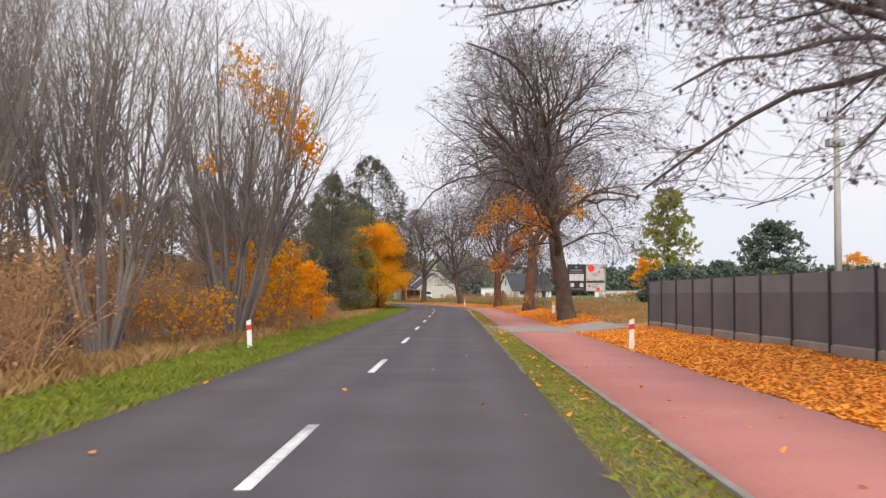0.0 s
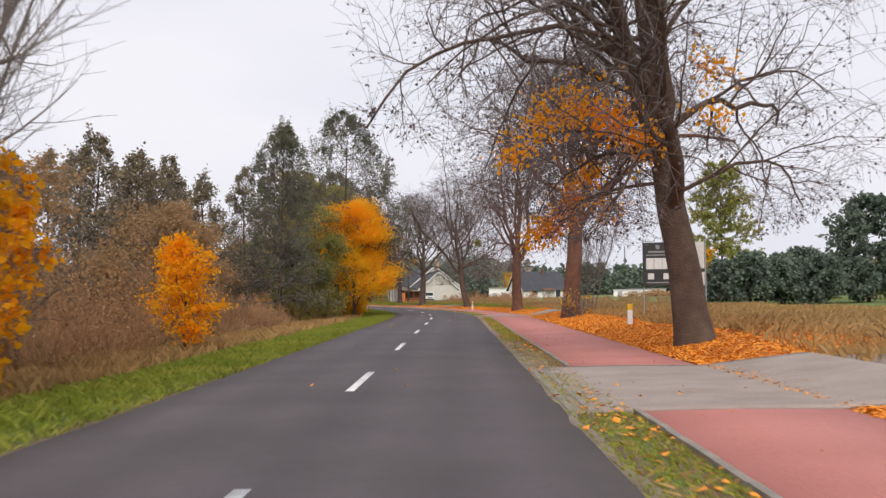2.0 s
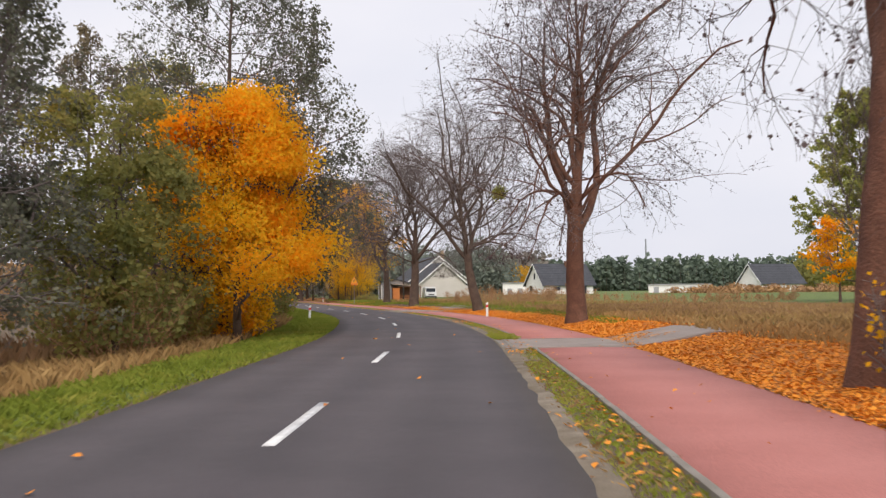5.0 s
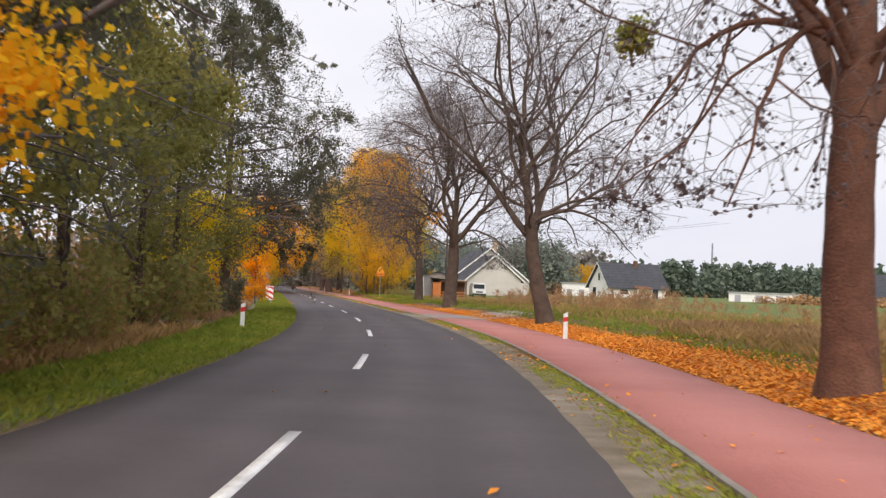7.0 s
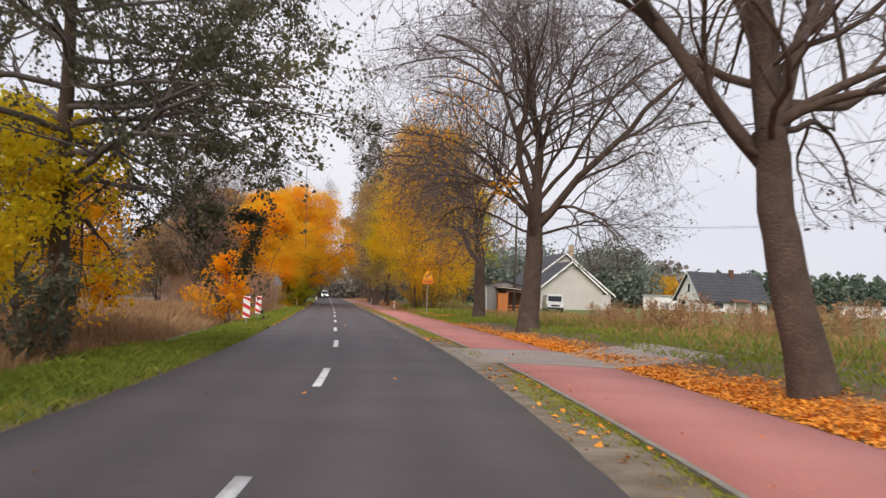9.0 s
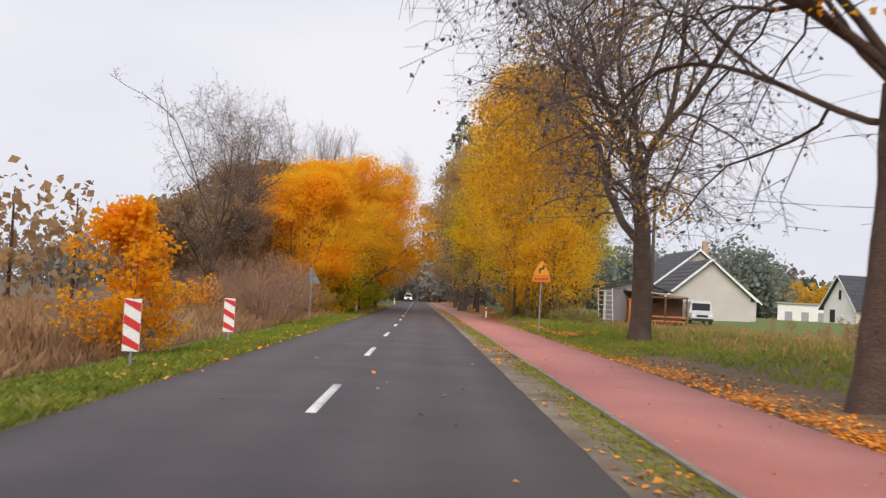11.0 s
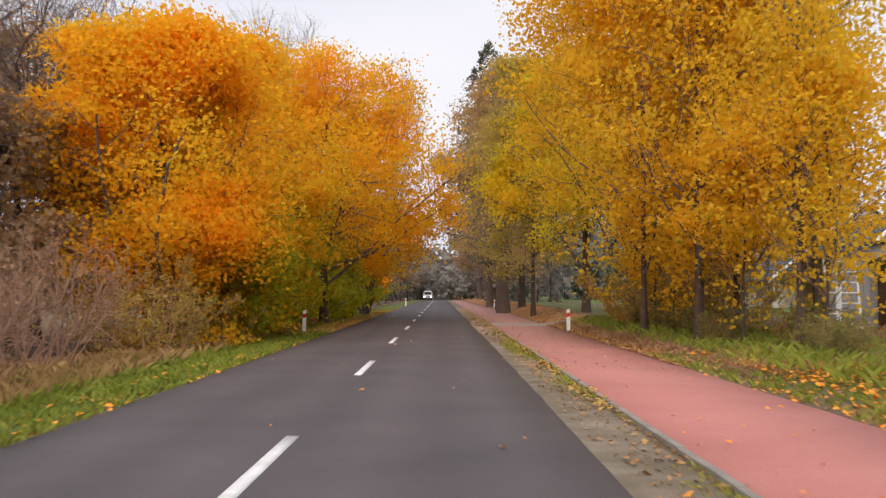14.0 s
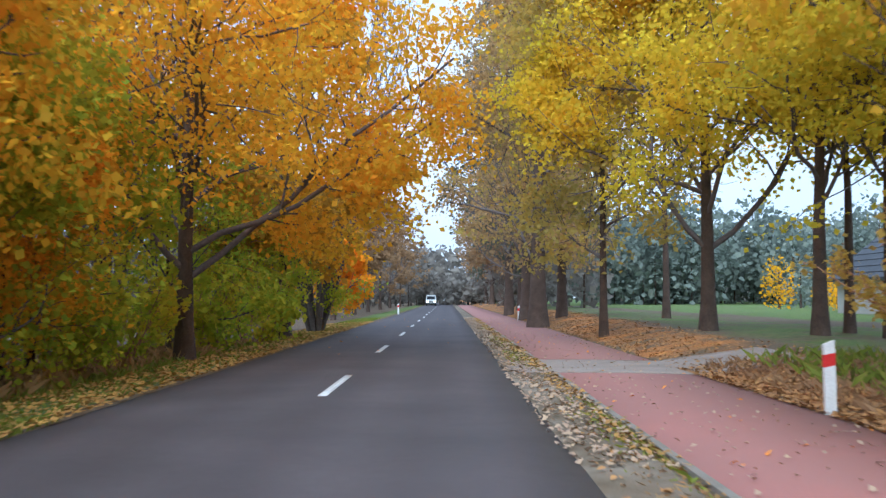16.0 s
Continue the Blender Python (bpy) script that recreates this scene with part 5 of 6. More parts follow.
red_brush = bush("red_brown_brush", -23.4, 196.5, 3.6, 2.3, "dense reddish-brown bare bush by the verge", 224, BROWN, 160, 0.07, surface("red_brown_twigs", [(0.3, (0.22, 0.12, 0.08)), (0.7, (0.38, 0.22, 0.14))], 1.0, 0.95), 34)
spread_copies(red_brush, [(-25.6, 200.5), (-26.4, 206.0), (-29.0, 212.0), (-33.5, 214.5), (-34.0, 210.5)], 6, 0.85, 1.2)
green_brush = bush("green_gold_brush", -30.2, 224.5, 2.8, 1.8, "green-gold undergrowth at the verge below the maples", 227, GREENGOLD, 2600, 0.15, BROWN_TWIG, 12)
spread_copies(green_brush, [(-30.9, 228.0), (-31.6, 230.5), (-33.0, 238.0), (-34.3, 241.0), (-35.0, 246.0), (-36.4, 252.0), (-37.6, 257.0)], 7, 0.8, 1.2)
bush("yellow_bush", -29.8, 203.0, 2.6, 1.3, "yellow-leaved bush in the brown thicket", 225, ORANGE, 800, 0.15)
spread_copies(hedge_, [(rp.uniform(0, 26), y + rp.uniform(-2, 2)) for y in np.arange(170, 232, 2.0)], 9, 0.4, 0.75)

spread_copies(hedge_, [(float(spot(y, o)[0]), float(spot(y, o)[1])) for y, o in [(y + rp.uniform(-1, 1), rp.uniform(13, 23)) for y in np.arange(165, 192, 1.2)]], 10, 0.7, 1.15)

# ---------------------------------------------------------------- grass, reeds, fallen leaves
def blades(name, rng, x, y, z, h, w, lean, mat, label, category):
    n = len(x)
    az = rng.random(n) * 6.28
    side = np.stack([np.cos(az), np.sin(az), 0 * az], -1) * (w * rng.uniform(0.6, 1.3, n))[:, None]
    tilt = np.stack([rng.normal(size=n), rng.normal(size=n), 0 * az], -1) * lean
    hh = (h * rng.uniform(0.55, 1.25, n))[:, None]
    p = np.stack([x, y, z - 0.02], -1)
    up = np.array([0, 0, 1.0])
    v = np.stack([p - side, p + side, p + side * 0.6 + (up + tilt * 0.5) * hh * 0.6, p + (up * 0.95 + tilt) * hh], 1).reshape(-1, 3)
    ob = link_mesh(name, v, np.arange(n * 4).reshape(n, 4), None, mat)
    return tagged(ob, label, category, kind="stuff")


def scatter(rng, n, y0, y1, o0, o1, power=1.0):
    y = y0 + (y1 - y0) * rng.random(n)
    o = o0 + (o1 - o0) * rng.random(n) ** power
    x, y = spot(y, o)
    return x, y, height(y, o), o


rg = np.random.default_rng(77)
x, y, z, o = scatter(rg, 66000, -2, 150, -2.62, -5.4, 1.2)
blades("verge_grass", rg, x, y, z, 0.1 + 0.1 * np.clip((-o - 2.6) / 2, 0, 1), 0.012, 0.5, GRASS, "fresh green grass on the verge", "grass")
x, y, z, o = scatter(rg, 30000, 150, 230, -2.62, -4.8, 1.3)
blades("verge_grass", rg, x, y, z, 0.12, 0.014, 0.5, GRASS, "fresh green grass on the verge", "grass")
x, y, z, o = scatter(rg, 6000, 230, 290, -2.9, -4.8, 1.0)
blades("verge_grass", rg, x, y, z, 0.12, 0.014, 0.5, GRASS, "fresh green grass on the verge", "grass")
x, y, z, o = scatter(rg, 30000, -2, 92, 3.62, 2.88, 1.3)
k = ((y < 47) | (y > 61) | (rg.random(len(y)) < 0.12)) & ((y < 62) | (o > 3.08))
x, y, z, o = x[k], y[k], z[k], o[k]
blades("strip_grass", rg, x, y, z, 0.06, 0.01, 0.8, STRIP, "short worn grass between road and path", "grass")
x, y, z, o = scatter(rg, 5000, -2, 92, 3.62, 3.0, 1.4)
blades("strip_grass", rg, x, y, z, 0.07, 0.01, 0.9, DRYGRASS, "dry blades among the grass between road and path", "grass")
x, y, z, o = scatter(rg, 4200, 102.1, 105.4, 2.95, 3.62)
blades("strip_grass", rg, x, y, z, 0.09, 0.01, 0.8, STRIP, "green grass tuft at the driveway's corner", "grass")
x, y, z, o = scatter(rg, 44000, 92, 270, 3.64, 3.1, 1.5)
k = np.sin(y * 0.55) + np.sin(y * 0.23 + 1.3) + rg.normal(size=len(y)) * 0.5 > -0.3 + 3.0 * (3.5 - o)
blades("strip_grass", rg, x[k], y[k], z[k], 0.065, 0.013, 0.9, STRIP, "short worn grass tufts between road and path", "grass")
x, y, z, o = scatter(rg, 16000, 92, 270, 3.64, 3.1, 1.5)
blades("strip_grass", rg, x, y, z, 0.05, 0.012, 1.0, DRYGRASS, "dry brown blades between road and path", "grass")
x, y, z, o = scatter(rg, 26000, 0, 130, -5.2, -9.5)
blades("tall_dry_grass", rg, x, y, z, 0.42, 0.012, 0.35, DRYGRASS, "tall dry grass below the brush", "grass")
x, y, z, o = scatter(rg, 30000, 46, 130, 8.4, 24, 1.2)
blades("field_grass", rg, x, y, z, 0.3, 0.014, 0.4, DRYGRASS, "dry tan meadow grass", "grass")
x, y, z, o = scatter(rg, 12000, 210, 240, 6.5, 11.5, 1.0)
blades("verge_weeds", rg, x, y, z, 0.17, 0.012, 0.6, REED, "dry brown weeds below the poplars", "grass")
x, y, z, o = scatter(rg, 7000, 198, 240, 7.2, 11.5, 1.0)
blades("verge_weeds", rg, x, y, z, 0.3, 0.013, 0.5, GRASS, "dull green weeds below the poplars", "grass")
x, y, z, o = scatter(rg, 48000, 108, 216, 7.6, 20, 1.2)
blades("field_grass", rg, x, y, z, 0.15, 0.011, 0.5, GRASS, "rough green grass on the field's edge", "grass")
x, y, z, o = scatter(rg, 12000, 180, 217, 6.2, 9.5, 1.0)
blades("verge_grass", rg, x, y, z, 0.13, 0.011, 0.6, GRASS, "rough green grass along the path", "grass")
x, y, z, o = scatter(rg, 16000, 110, 140, 10.0, 26, 1.0)
blades("tall_dry_grass", rg, x, y, z, 0.3, 0.014, 0.35, REED, "rusty dry grass in the field", "grass")
x, y, z, o = scatter(rg, 9000, 125, 240, 9, 24, 1.0)
blades("tall_dry_grass", rg, x, y, z, 0.32, 0.014, 0.3, DRYGRASS, "tall dry grass in the field", "grass")
x, y, z, o = scatter(rg, 12000, 196, 250, -4.4, -8.5)
blades("tall_dry_grass", rg, x, y, z, 0.35, 0.013, 0.4, DRYGRASS, "rough dry grass below the thicket", "grass")
x, y, z, o = scatter(rg, 8000, 196, 250, -4.2, -7.0)
blades("verge_grass", rg, x, y, z, 0.22, 0.013, 0.5, GRASS, "rough green grass below the thicket", "grass")
x, y, z, o = scatter(rg, 64000, 140, 205, -5.2, -52, 1.5)
blades("reed_bed", rg, x, y, z, np.clip((-o - 4.4) * 0.35, 0.25, 0.85), 0.009, 0.22, REED, "rust-brown reed bed behind the verge", "reeds")
x, y, z, o = scatter(rg, 16000, 60, 100, -8.5, -22, 1.0)
blades("reed_bed", rg, x, y, z, 0.8, 0.016, 0.25, REED, "rust-brown reeds below the alders", "reeds")


def litter(name, rng, x, y, z, size, label, mat=LITTER):
    n = len(x)
    at = np.stack([x, y, z + 0.015 + 0.02 * rng.random(n)], -1)
    az = rng.random(n) * 6.28
    d = np.stack([np.cos(az), np.sin(az), rng.normal(size=n) * 0.25], -1)
    s = np.stack([-np.sin(az), np.cos(az), rng.normal(size=n) * 0.25], -1)
    L = (size * rng.uniform(0.6, 1.3, n))[:, None]
    v = np.stack([at - d * L * 0.5, at + s * L * 0.4 + np.array([0, 0, 0.01]), at + d * L * 0.5, at - s * L * 0.4 + np.array([0, 0, 0.012])], 1).reshape(-1, 3)
    return tagged(link_mesh(name, v, np.arange(n * 4).reshape(n, 4), None, mat), label, "fallen leaves", kind="stuff")


x, y, z, o = scatter(rg, 240000, 0, 165, 6.1, 13, 1.5)
g_, l_ = cover(y, o)
k = rg.random(len(x)) < l_ * 1.1
litter("leaf_litter", rg, x[k], y[k], z[k], 0.078, "deep orange leaf litter beside the path")
x, y, z, o = scatter(rg, 24000, 165, 210, 6.1, 13, 1.5)
g_, l_ = cover(y, o)
k = rg.random(len(x)) < l_
litter("leaf_litter", rg, x[k], y[k], z[k], 0.085, "brown-orange leaf litter beside the path")
x, y, z, o = scatter(rg, 42000, 210, 300, 6.1, 13, 1.5)
g_, l_ = cover(y, o)
k = rg.random(len(x)) < l_
litter("leaf_litter", rg, x[k], y[k], z[k], 0.085, "dull brown leaf litter beside the path", DEAD)
x, y, z, o = scatter(rg, 1500, 200, 290, 3.65, 2.95, 1.5)
litter("strip_leaves", rg, x, y, z, 0.075, "scattered yellow leaves between road and path", DEAD)
x, y, z, o = scatter(rg, 7000, 214, 240, 6.1, 7.9, 1.6)
litter("leaf_litter", rg, x, y, z + 0.02, 0.085, "brown leaf litter along the edge of the path", DEAD)
x, y, z, o = scatter(rg, 4200, 228, 292, 3.65, 2.75, 1.2)
litter("strip_leaves", rg, x, y, z + 0.01, 0.08, "tan dry leaves strewn between road and path", PALE_DEAD)
x, y, z, o = scatter(rg, 2600, 205, 290, 3.68, 3.35, 1.0)
k = np.sin(y * 1.1) + rg.normal(size=len(y)) * 0.5 > -0.2
litter("strip_leaves", rg, x[k], y[k], z[k] + 0.03, 0.075, "drift of yellow leaves along the kerb of the path", LITTER_DULL)
x, y, z, o = scatter(rg, 4200, 193, 217, 6.9, 8.4)
k = np.sin(y * 0.9) + rg.normal(size=len(y)) * 0.5 > -0.7
litter("leaf_litter", rg, x[k], y[k], z[k] + 0.04, 0.1, "orange leaves in the grass beside the path")
x, y, z, o = scatter(rg, 2600, 0, 200, 3.65, 2.85, 1.4)
k = np.sin(y * 0.8) + np.sin(y * 0.31 + 2.0) + rg.normal(size=len(y)) * 0.6 > 0.2
x, y, z, o = x[k], y[k], z[k], o[k]
litter("strip_leaves", rg, x, y, z, 0.09, "scattered leaves between road and path")
x, y, z, o = scatter(rg, 9000, 228, 278, -2.55, -5.2, 1.2)
litter("verge_leaves", rg, x, y, z + 0.03, 0.1, "brown-gold leaf litter below the maples", LITTER_DULL)
x, y, z, o = scatter(rg, 500, 165, 222, -2.5, -3.6, 1.2)
litter("verge_leaves", rg, x, y, z + 0.02, 0.1, "yellow leaves on the verge's edge")
x, y, z, o = scatter(rg, 500, 0, 290, 3.7, 6.1)
litter("path_leaves", rg, x, y, 0.03 + 0 * z, 0.07, "single leaves on the red path")
x, y, z, o = scatter(rg, 1500, 212, 290, 3.7, 6.1)
litter("path_leaves", rg, x, y, 0.03 + 0 * z, 0.055, "pale dry leaves scattered on the red path", PALE_DEAD)
x, y, z, o = scatter(rg, 110, 0, 290, -2.5, 2.8)
litter("road_leaves", rg, x, y, 0.012 + 0 * z, 0.09, "single leaves on the asphalt")

mistletoe(2.76, 114.83, 5.6, 0.36, 5)

# ---------------------------------------------------------------- road furniture
def delineator(x, y, h=1.0, turn=0.0, label="white plastic delineator post with red band, slightly leaning", lean=0.0):
    root = thing("delineator_post", x, y, ground_z(x, y) - 0.02, label, "delineator post", "delineator posts", turn)
    root.rotation_euler[1] = radians(lean)
    w, d = 0.065, 0.035
    top = [(-w, h - 0.05), (w, h)]
    part("shaft", prism([(-w, 0), (w, 0), (w, h * 0.68), (-w, h * 0.65)], -d, d), WHITE, root)
    part("red_band", prism([(-w - 0.002, h * 0.65), (w + 0.002, h * 0.68), (w + 0.002, h * 0.84), (-w - 0.002, h * 0.81)], -d - 0.002, d + 0.002), RED, root, "red reflector band")
    part("cap", prism([(-w, h * 0.81), (w, h * 0.84), (w, top[1][1]), (-w, top[0][1])], -d, d), WHITE, root)
    return root


for x_, y_, l_, h_ in ((5.0, 28.5, 1, 0.86), (-5.4, 30.0, -3, 0.9), (2.6, 130.8, 0, 0.86), (-7.55, 131.0, 1, 0.86), (-29.4, 230.2, 1, 0.9), (-19.7, 232.4, -1, 0.9), (-46.5, 308.0, 0, 0.95), (-32.0, 284.0, 0, 0.95), (-37.2, 262.0, 0, 0.9)):
    delineator(x_, y_, h_, station_heading(y_), lean=l_)

# yellow-topped marker
mk = thing("marker_post", 6.9, 67.1, ground_z(6.9, 67.1) - 0.02, "white concrete marker post with yellow top in the grass", "marker post")
part("shaft", box(-0.09, 0.09, -0.07, 0.07, 0, 0.56, 0.012), WHITE, mk)
part("yellow_top", box(-0.092, 0.092, -0.072, 0.072, 0.56, 0.78, 0.014), YELLOW, mk, "yellow painted top")

# red and white arrow boards on the outside of the bend
for x_, y_ in ((-15.2, 168.5), (-17.8, 178.8)):
    b_ = thing("arrow_board", x_, y_, ground_z(x_, y_), "red and white striped marker board on a post", "marker board", "striped boards", station_heading(y_))
    part("post", rod((0, 0.04, -0.1), (0, 0.04, 1.15), 0.03), GREY_METAL, b_)
    part("board", box(-0.15, 0.15, -0.012, 0.012, 0.28, 1.2, 0.006), WHITE, b_)
    for i in range(3):
        z0 = 0.31 + i * 0.36
        zt = lambda v: min(1.19, max(0.29, v))  # noqa: E731
        part("red_stripe", prism([(-0.145, zt(z0 + 0.1)), (0.145, zt(z0 - 0.06)), (0.145, zt(z0 + 0.1)), (-0.145, zt(z0 + 0.26))], -0.016, -0.0125), RED, b_)

# warning sign with a plate
sg = thing("warning_sign", -11.63, 198.7, ground_z(-11.63, 198.7), "orange-yellow triangular double-bend warning sign with a plate", "road sign", "", station_heading(197))
part("post", rod((0, 0.05, -0.1), (0, 0.05, 3.2), 0.03), GREY_METAL, sg)


def triangle(s, y0, y1, z):
    return prism([(-s / 2, z + 0.05), (-s / 2 + 0.03, z), (s / 2 - 0.03, z), (s / 2, z + 0.05), (0.07, z + s * 0.82), (0.0, z + s * 0.86), (-0.07, z + s * 0.82)], y0, y1)


part("back_plate", triangle(0.8, -0.012, 0.012, 2.58), SIGN_BACK, sg)
part("border", triangle(0.78, -0.016, -0.013, 2.587), plain("orange_border", (0.75, 0.16, 0.01), 0.45), sg, "thin orange-red border")
part("face", triangle(0.7, -0.02, -0.017, 2.612), SIGN_ORANGE, sg, "orange-yellow face")
part("bend_symbol", prism([(-0.12, 2.68), (-0.05, 2.68), (-0.05, 2.84), (0.12, 2.88), (0.12, 2.99), (0.055, 2.99), (0.055, 2.94), (-0.12, 2.9)], -0.024, -0.021), BLACK, sg, "black double-bend symbol")
part("arrow_head", prism([(0.0, 2.985), (0.165, 2.985), (0.088, 3.07)], -0.024, -0.021), BLACK, sg)
part("plate", box(-0.39, 0.39, -0.012, 0.012, 2.3, 2.57, 0.006), plain("deep_orange_plate", (0.75, 0.2, 0.01), 0.45), sg, "deep orange plate")
for i in range(5):
    part("text_bar", box(-0.3 + i * 0.125, -0.22 + i * 0.125, -0.016, -0.0125, 2.4, 2.48), BROWN_WOOD, sg)

# back of a triangular sign on the left
ls = thing("sign_back", -23.6, 202.4, ground_z(-23.6, 202.4), "grey back of a triangular road sign on a post", "road sign", "", station_heading(202) + 4)
part("post", rod((0, -0.05, -0.1), (0, -0.05, 2.75), 0.032), GREY_METAL, ls)
part("plate", triangle(0.86, -0.012, 0.012, 1.95), SIGN_BACK, ls, "bare metal back")
part("bracket", box(-0.25, 0.25, -0.03, -0.014, 2.15, 2.19), GREY_METAL, ls)

# billboard
bb = thing("billboard", 9.67, 72.6, ground_z(9.67, 72.6) - 0.22, "two-panel advertising billboard on steel posts", "billboard", "", -6)
bb.scale.x = 0.87
for px in (-1.4, 1.5):
    part("post", rod((px, 0.06, -0.1), (px, 0.06, 3.45), 0.035), GREY_METAL, bb)
part("dark_panel", box(-1.44, -0.02, -0.03, 0.02, 1.55, 3.35, 0.008), BLACK, bb, "black panel")
part("pale_panel", box(0.02, 1.44, -0.03, 0.02, 1.55, 3.35, 0.008), plain("pale_poster", (0.5, 0.48, 0.46), 0.5), bb, "pale grey panel")
pale = plain("pale_print", (0.55, 0.55, 0.55), 0.5)
greyp = plain("grey_print", (0.2, 0.2, 0.21), 0.5)
for i in range(3):
    part("picture_tile", box(-1.28 + i * 0.38, -0.92 + i * 0.38, -0.036, -0.0305, 2.24, 2.7), pale, bb)
part("text_bar", box(-1.18, -0.28, -0.036, -0.0305, 2.92, 3.0), greyp, bb)
part("text_bar", box(-1.26, -0.22, -0.036, -0.0305, 2.8, 2.85), greyp, bb)
part("emblem", box(-0.82, -0.64, -0.036, -0.0305, 3.08, 3.24), greyp, bb)
for px in (-1.2, -0.48):
    part("square_mark", box(px, px + 0.28, -0.036, -0.0305, 1.82, 2.07), pale, bb)
part("text_bar", box(-1.28, -0.16, -0.036, -0.0305, 1.66, 1.71), greyp, bb)


def disc(cx, cz, r, y0, y1):
    return prism([(cx + r * math.cos(i * math.pi / 14), cz + r * math.sin(i * math.pi / 14)) for i in range(28)], y0, y1)


redp = plain("red_print", (0.72, 0.04, 0.03), 0.5)
for cx, cz, r in ((0.4, 3.1, 0.25), (1.02, 2.85, 0.08), (0.26, 1.9, 0.09), (0.94, 1.66, 0.14)):
    part("red_dot", disc(cx, cz, r, -0.036, -0.0305), redp, bb)
part("dark_band", box(0.03, 1.43, -0.036, -0.0305, 2.1, 2.24), BLACK, bb)
for px, pz, w in ((0.08, 2.28, 0.22), (0.55, 2.25, 0.26), (0.98, 2.24, 0.36), (0.5, 2.68, 0.5), (0.55, 2.58, 0.35), (0.5, 1.95, 0.5), (0.3, 1.82, 0.6), (0.5, 1.73, 0.4)):
    part("text_bar", box(px, px + w, -0.037, -0.0312, pz, pz + 0.05), greyp, bb)

# fence with privacy screen on a low plinth
FA, FB = Vector((8.35, 43.4)), Vector((8.6, 2.0))
fdir = (FB - FA).normalized()
fence = thing("fence", FA.x, FA.y, 0.06, "dark panel fence with grey privacy screen on a concrete plinth", "fence", "", math.degrees(math.atan2(fdir.y, fdir.x)))
pitch_ = 2.5
for i in range(17):
    zf = 0.12
    part("post", box(i * pitch_ - 0.04, i * pitch_ + 0.04, -0.06, 0.03, -0.1, 2.0, 0.005), FENCE_DARK, fence)
    if i < 16:
        x0, x1 = i * pitch_ + 0.034, (i + 1) * pitch_ - 0.034
        part("screen_panel", box(x0, x1, -0.012, 0.012, 0.36, 1.47), FENCE_SCREEN, fence)
        part("upper_screen", box(x0, x1, -0.012, 0.012, 1.474, 1.93), FENCE_PALE, fence, "paler screen strip, sky showing through put into its colour")
        bm = bmesh.new()
        for zz in (0.38, 0.9, 1.42, 1.9):
            rod((x0, 0.0, zz), (x1, 0.0, zz), 0.009, None, 6, bm)
        for j in range(1, 5):
            rod((x0 + (x1 - x0) * j / 5, 0.018, 0.36), (x0 + (x1 - x0) * j / 5, 0.018, 1.97), 0.005, None, 5, bm)
        part("wire_panel", bm, FENCE_DARK, fence)
        part("plinth", box(x0 - 0.03, x1 + 0.03, -0.03, 0.03, -0.15, 0.33, 0.01), CONCRETE, fence)


def crossarm(z, half, w=0.06):
    return box(-half, half, -w, w, z - w, z + w, 0.01)


# utility pole behind the fence
up_ = thing("utility_pole", 19.2, 52.0, 0.1, "pale concrete utility pole with crossarms behind the fence", "utility pole", "", 8)
part("pole", rod((0, 0, -0.2), (0, 0, 10.2), 0.2, 0.13, 12), POLE_MAT, up_, smooth=True)
part("tip", rod((0, 0, 10.2), (0, 0, 11.6), 0.05, 0.03, 8), GREY_METAL, up_)
part("crossarm", crossarm(10.0, 0.95), GREY_METAL, up_)
part("crossarm", crossarm(7.1, 0.5, 0.04), GREY_METAL, up_)
part("transformer", box(-0.5, 0.35, -0.25, 0.25, 8.6, 9.0, 0.04), GREY_METAL, up_)
for px in (-0.9, -0.45, 0.45, 0.9):
    part("insulator", rod((px, 0, 10.06), (px, 0, 10.32), 0.05, 0.03, 8), BROWN_WOOD, up_)
part("stay_wire", rod((-0.1, 0, 7.0), (-0.75, 0.3, 5.2), 0.015, None, 5), GREY_METAL, up_)

p2 = thing("utility_pole", -7.3, 229.6, ground_z(-7.3, 229.6), "slim dark utility pole with one crossarm near the house", "utility pole", "", 13)
part("pole", rod((0, 0, -0.2), (0, 0, 9.9), 0.15, 0.1, 10), WOOD_POLE, p2, smooth=True)
part("tip", rod((0, 0, 9.9), (-0.12, 0, 11.5), 0.05, 0.03, 8), WOOD_POLE, p2)
part("crossarm", crossarm(9.4, 0.95, 0.05), WOOD_POLE, p2)
for px in (-0.9, 0.9):
    part("insulator", rod((px, 0, 9.4), (px, 0, 9.85), 0.06, 0.05, 8), WOOD_POLE, p2)
    bm = bmesh.new()
    for k_ in range(10):
        a_, b_ = k_ / 10, (k_ + 1) / 10
        rod((px + 30 * a_, -14 * a_, 9.86 - 5.0 * a_ * (1 - a_)), (px + 30 * b_, -14 * b_, 9.86 - 5.0 * b_ * (1 - b_)), 0.012, None, 4, bm)
    part("wire", bm, FENCE_DARK, p2, "thin sagging wire")


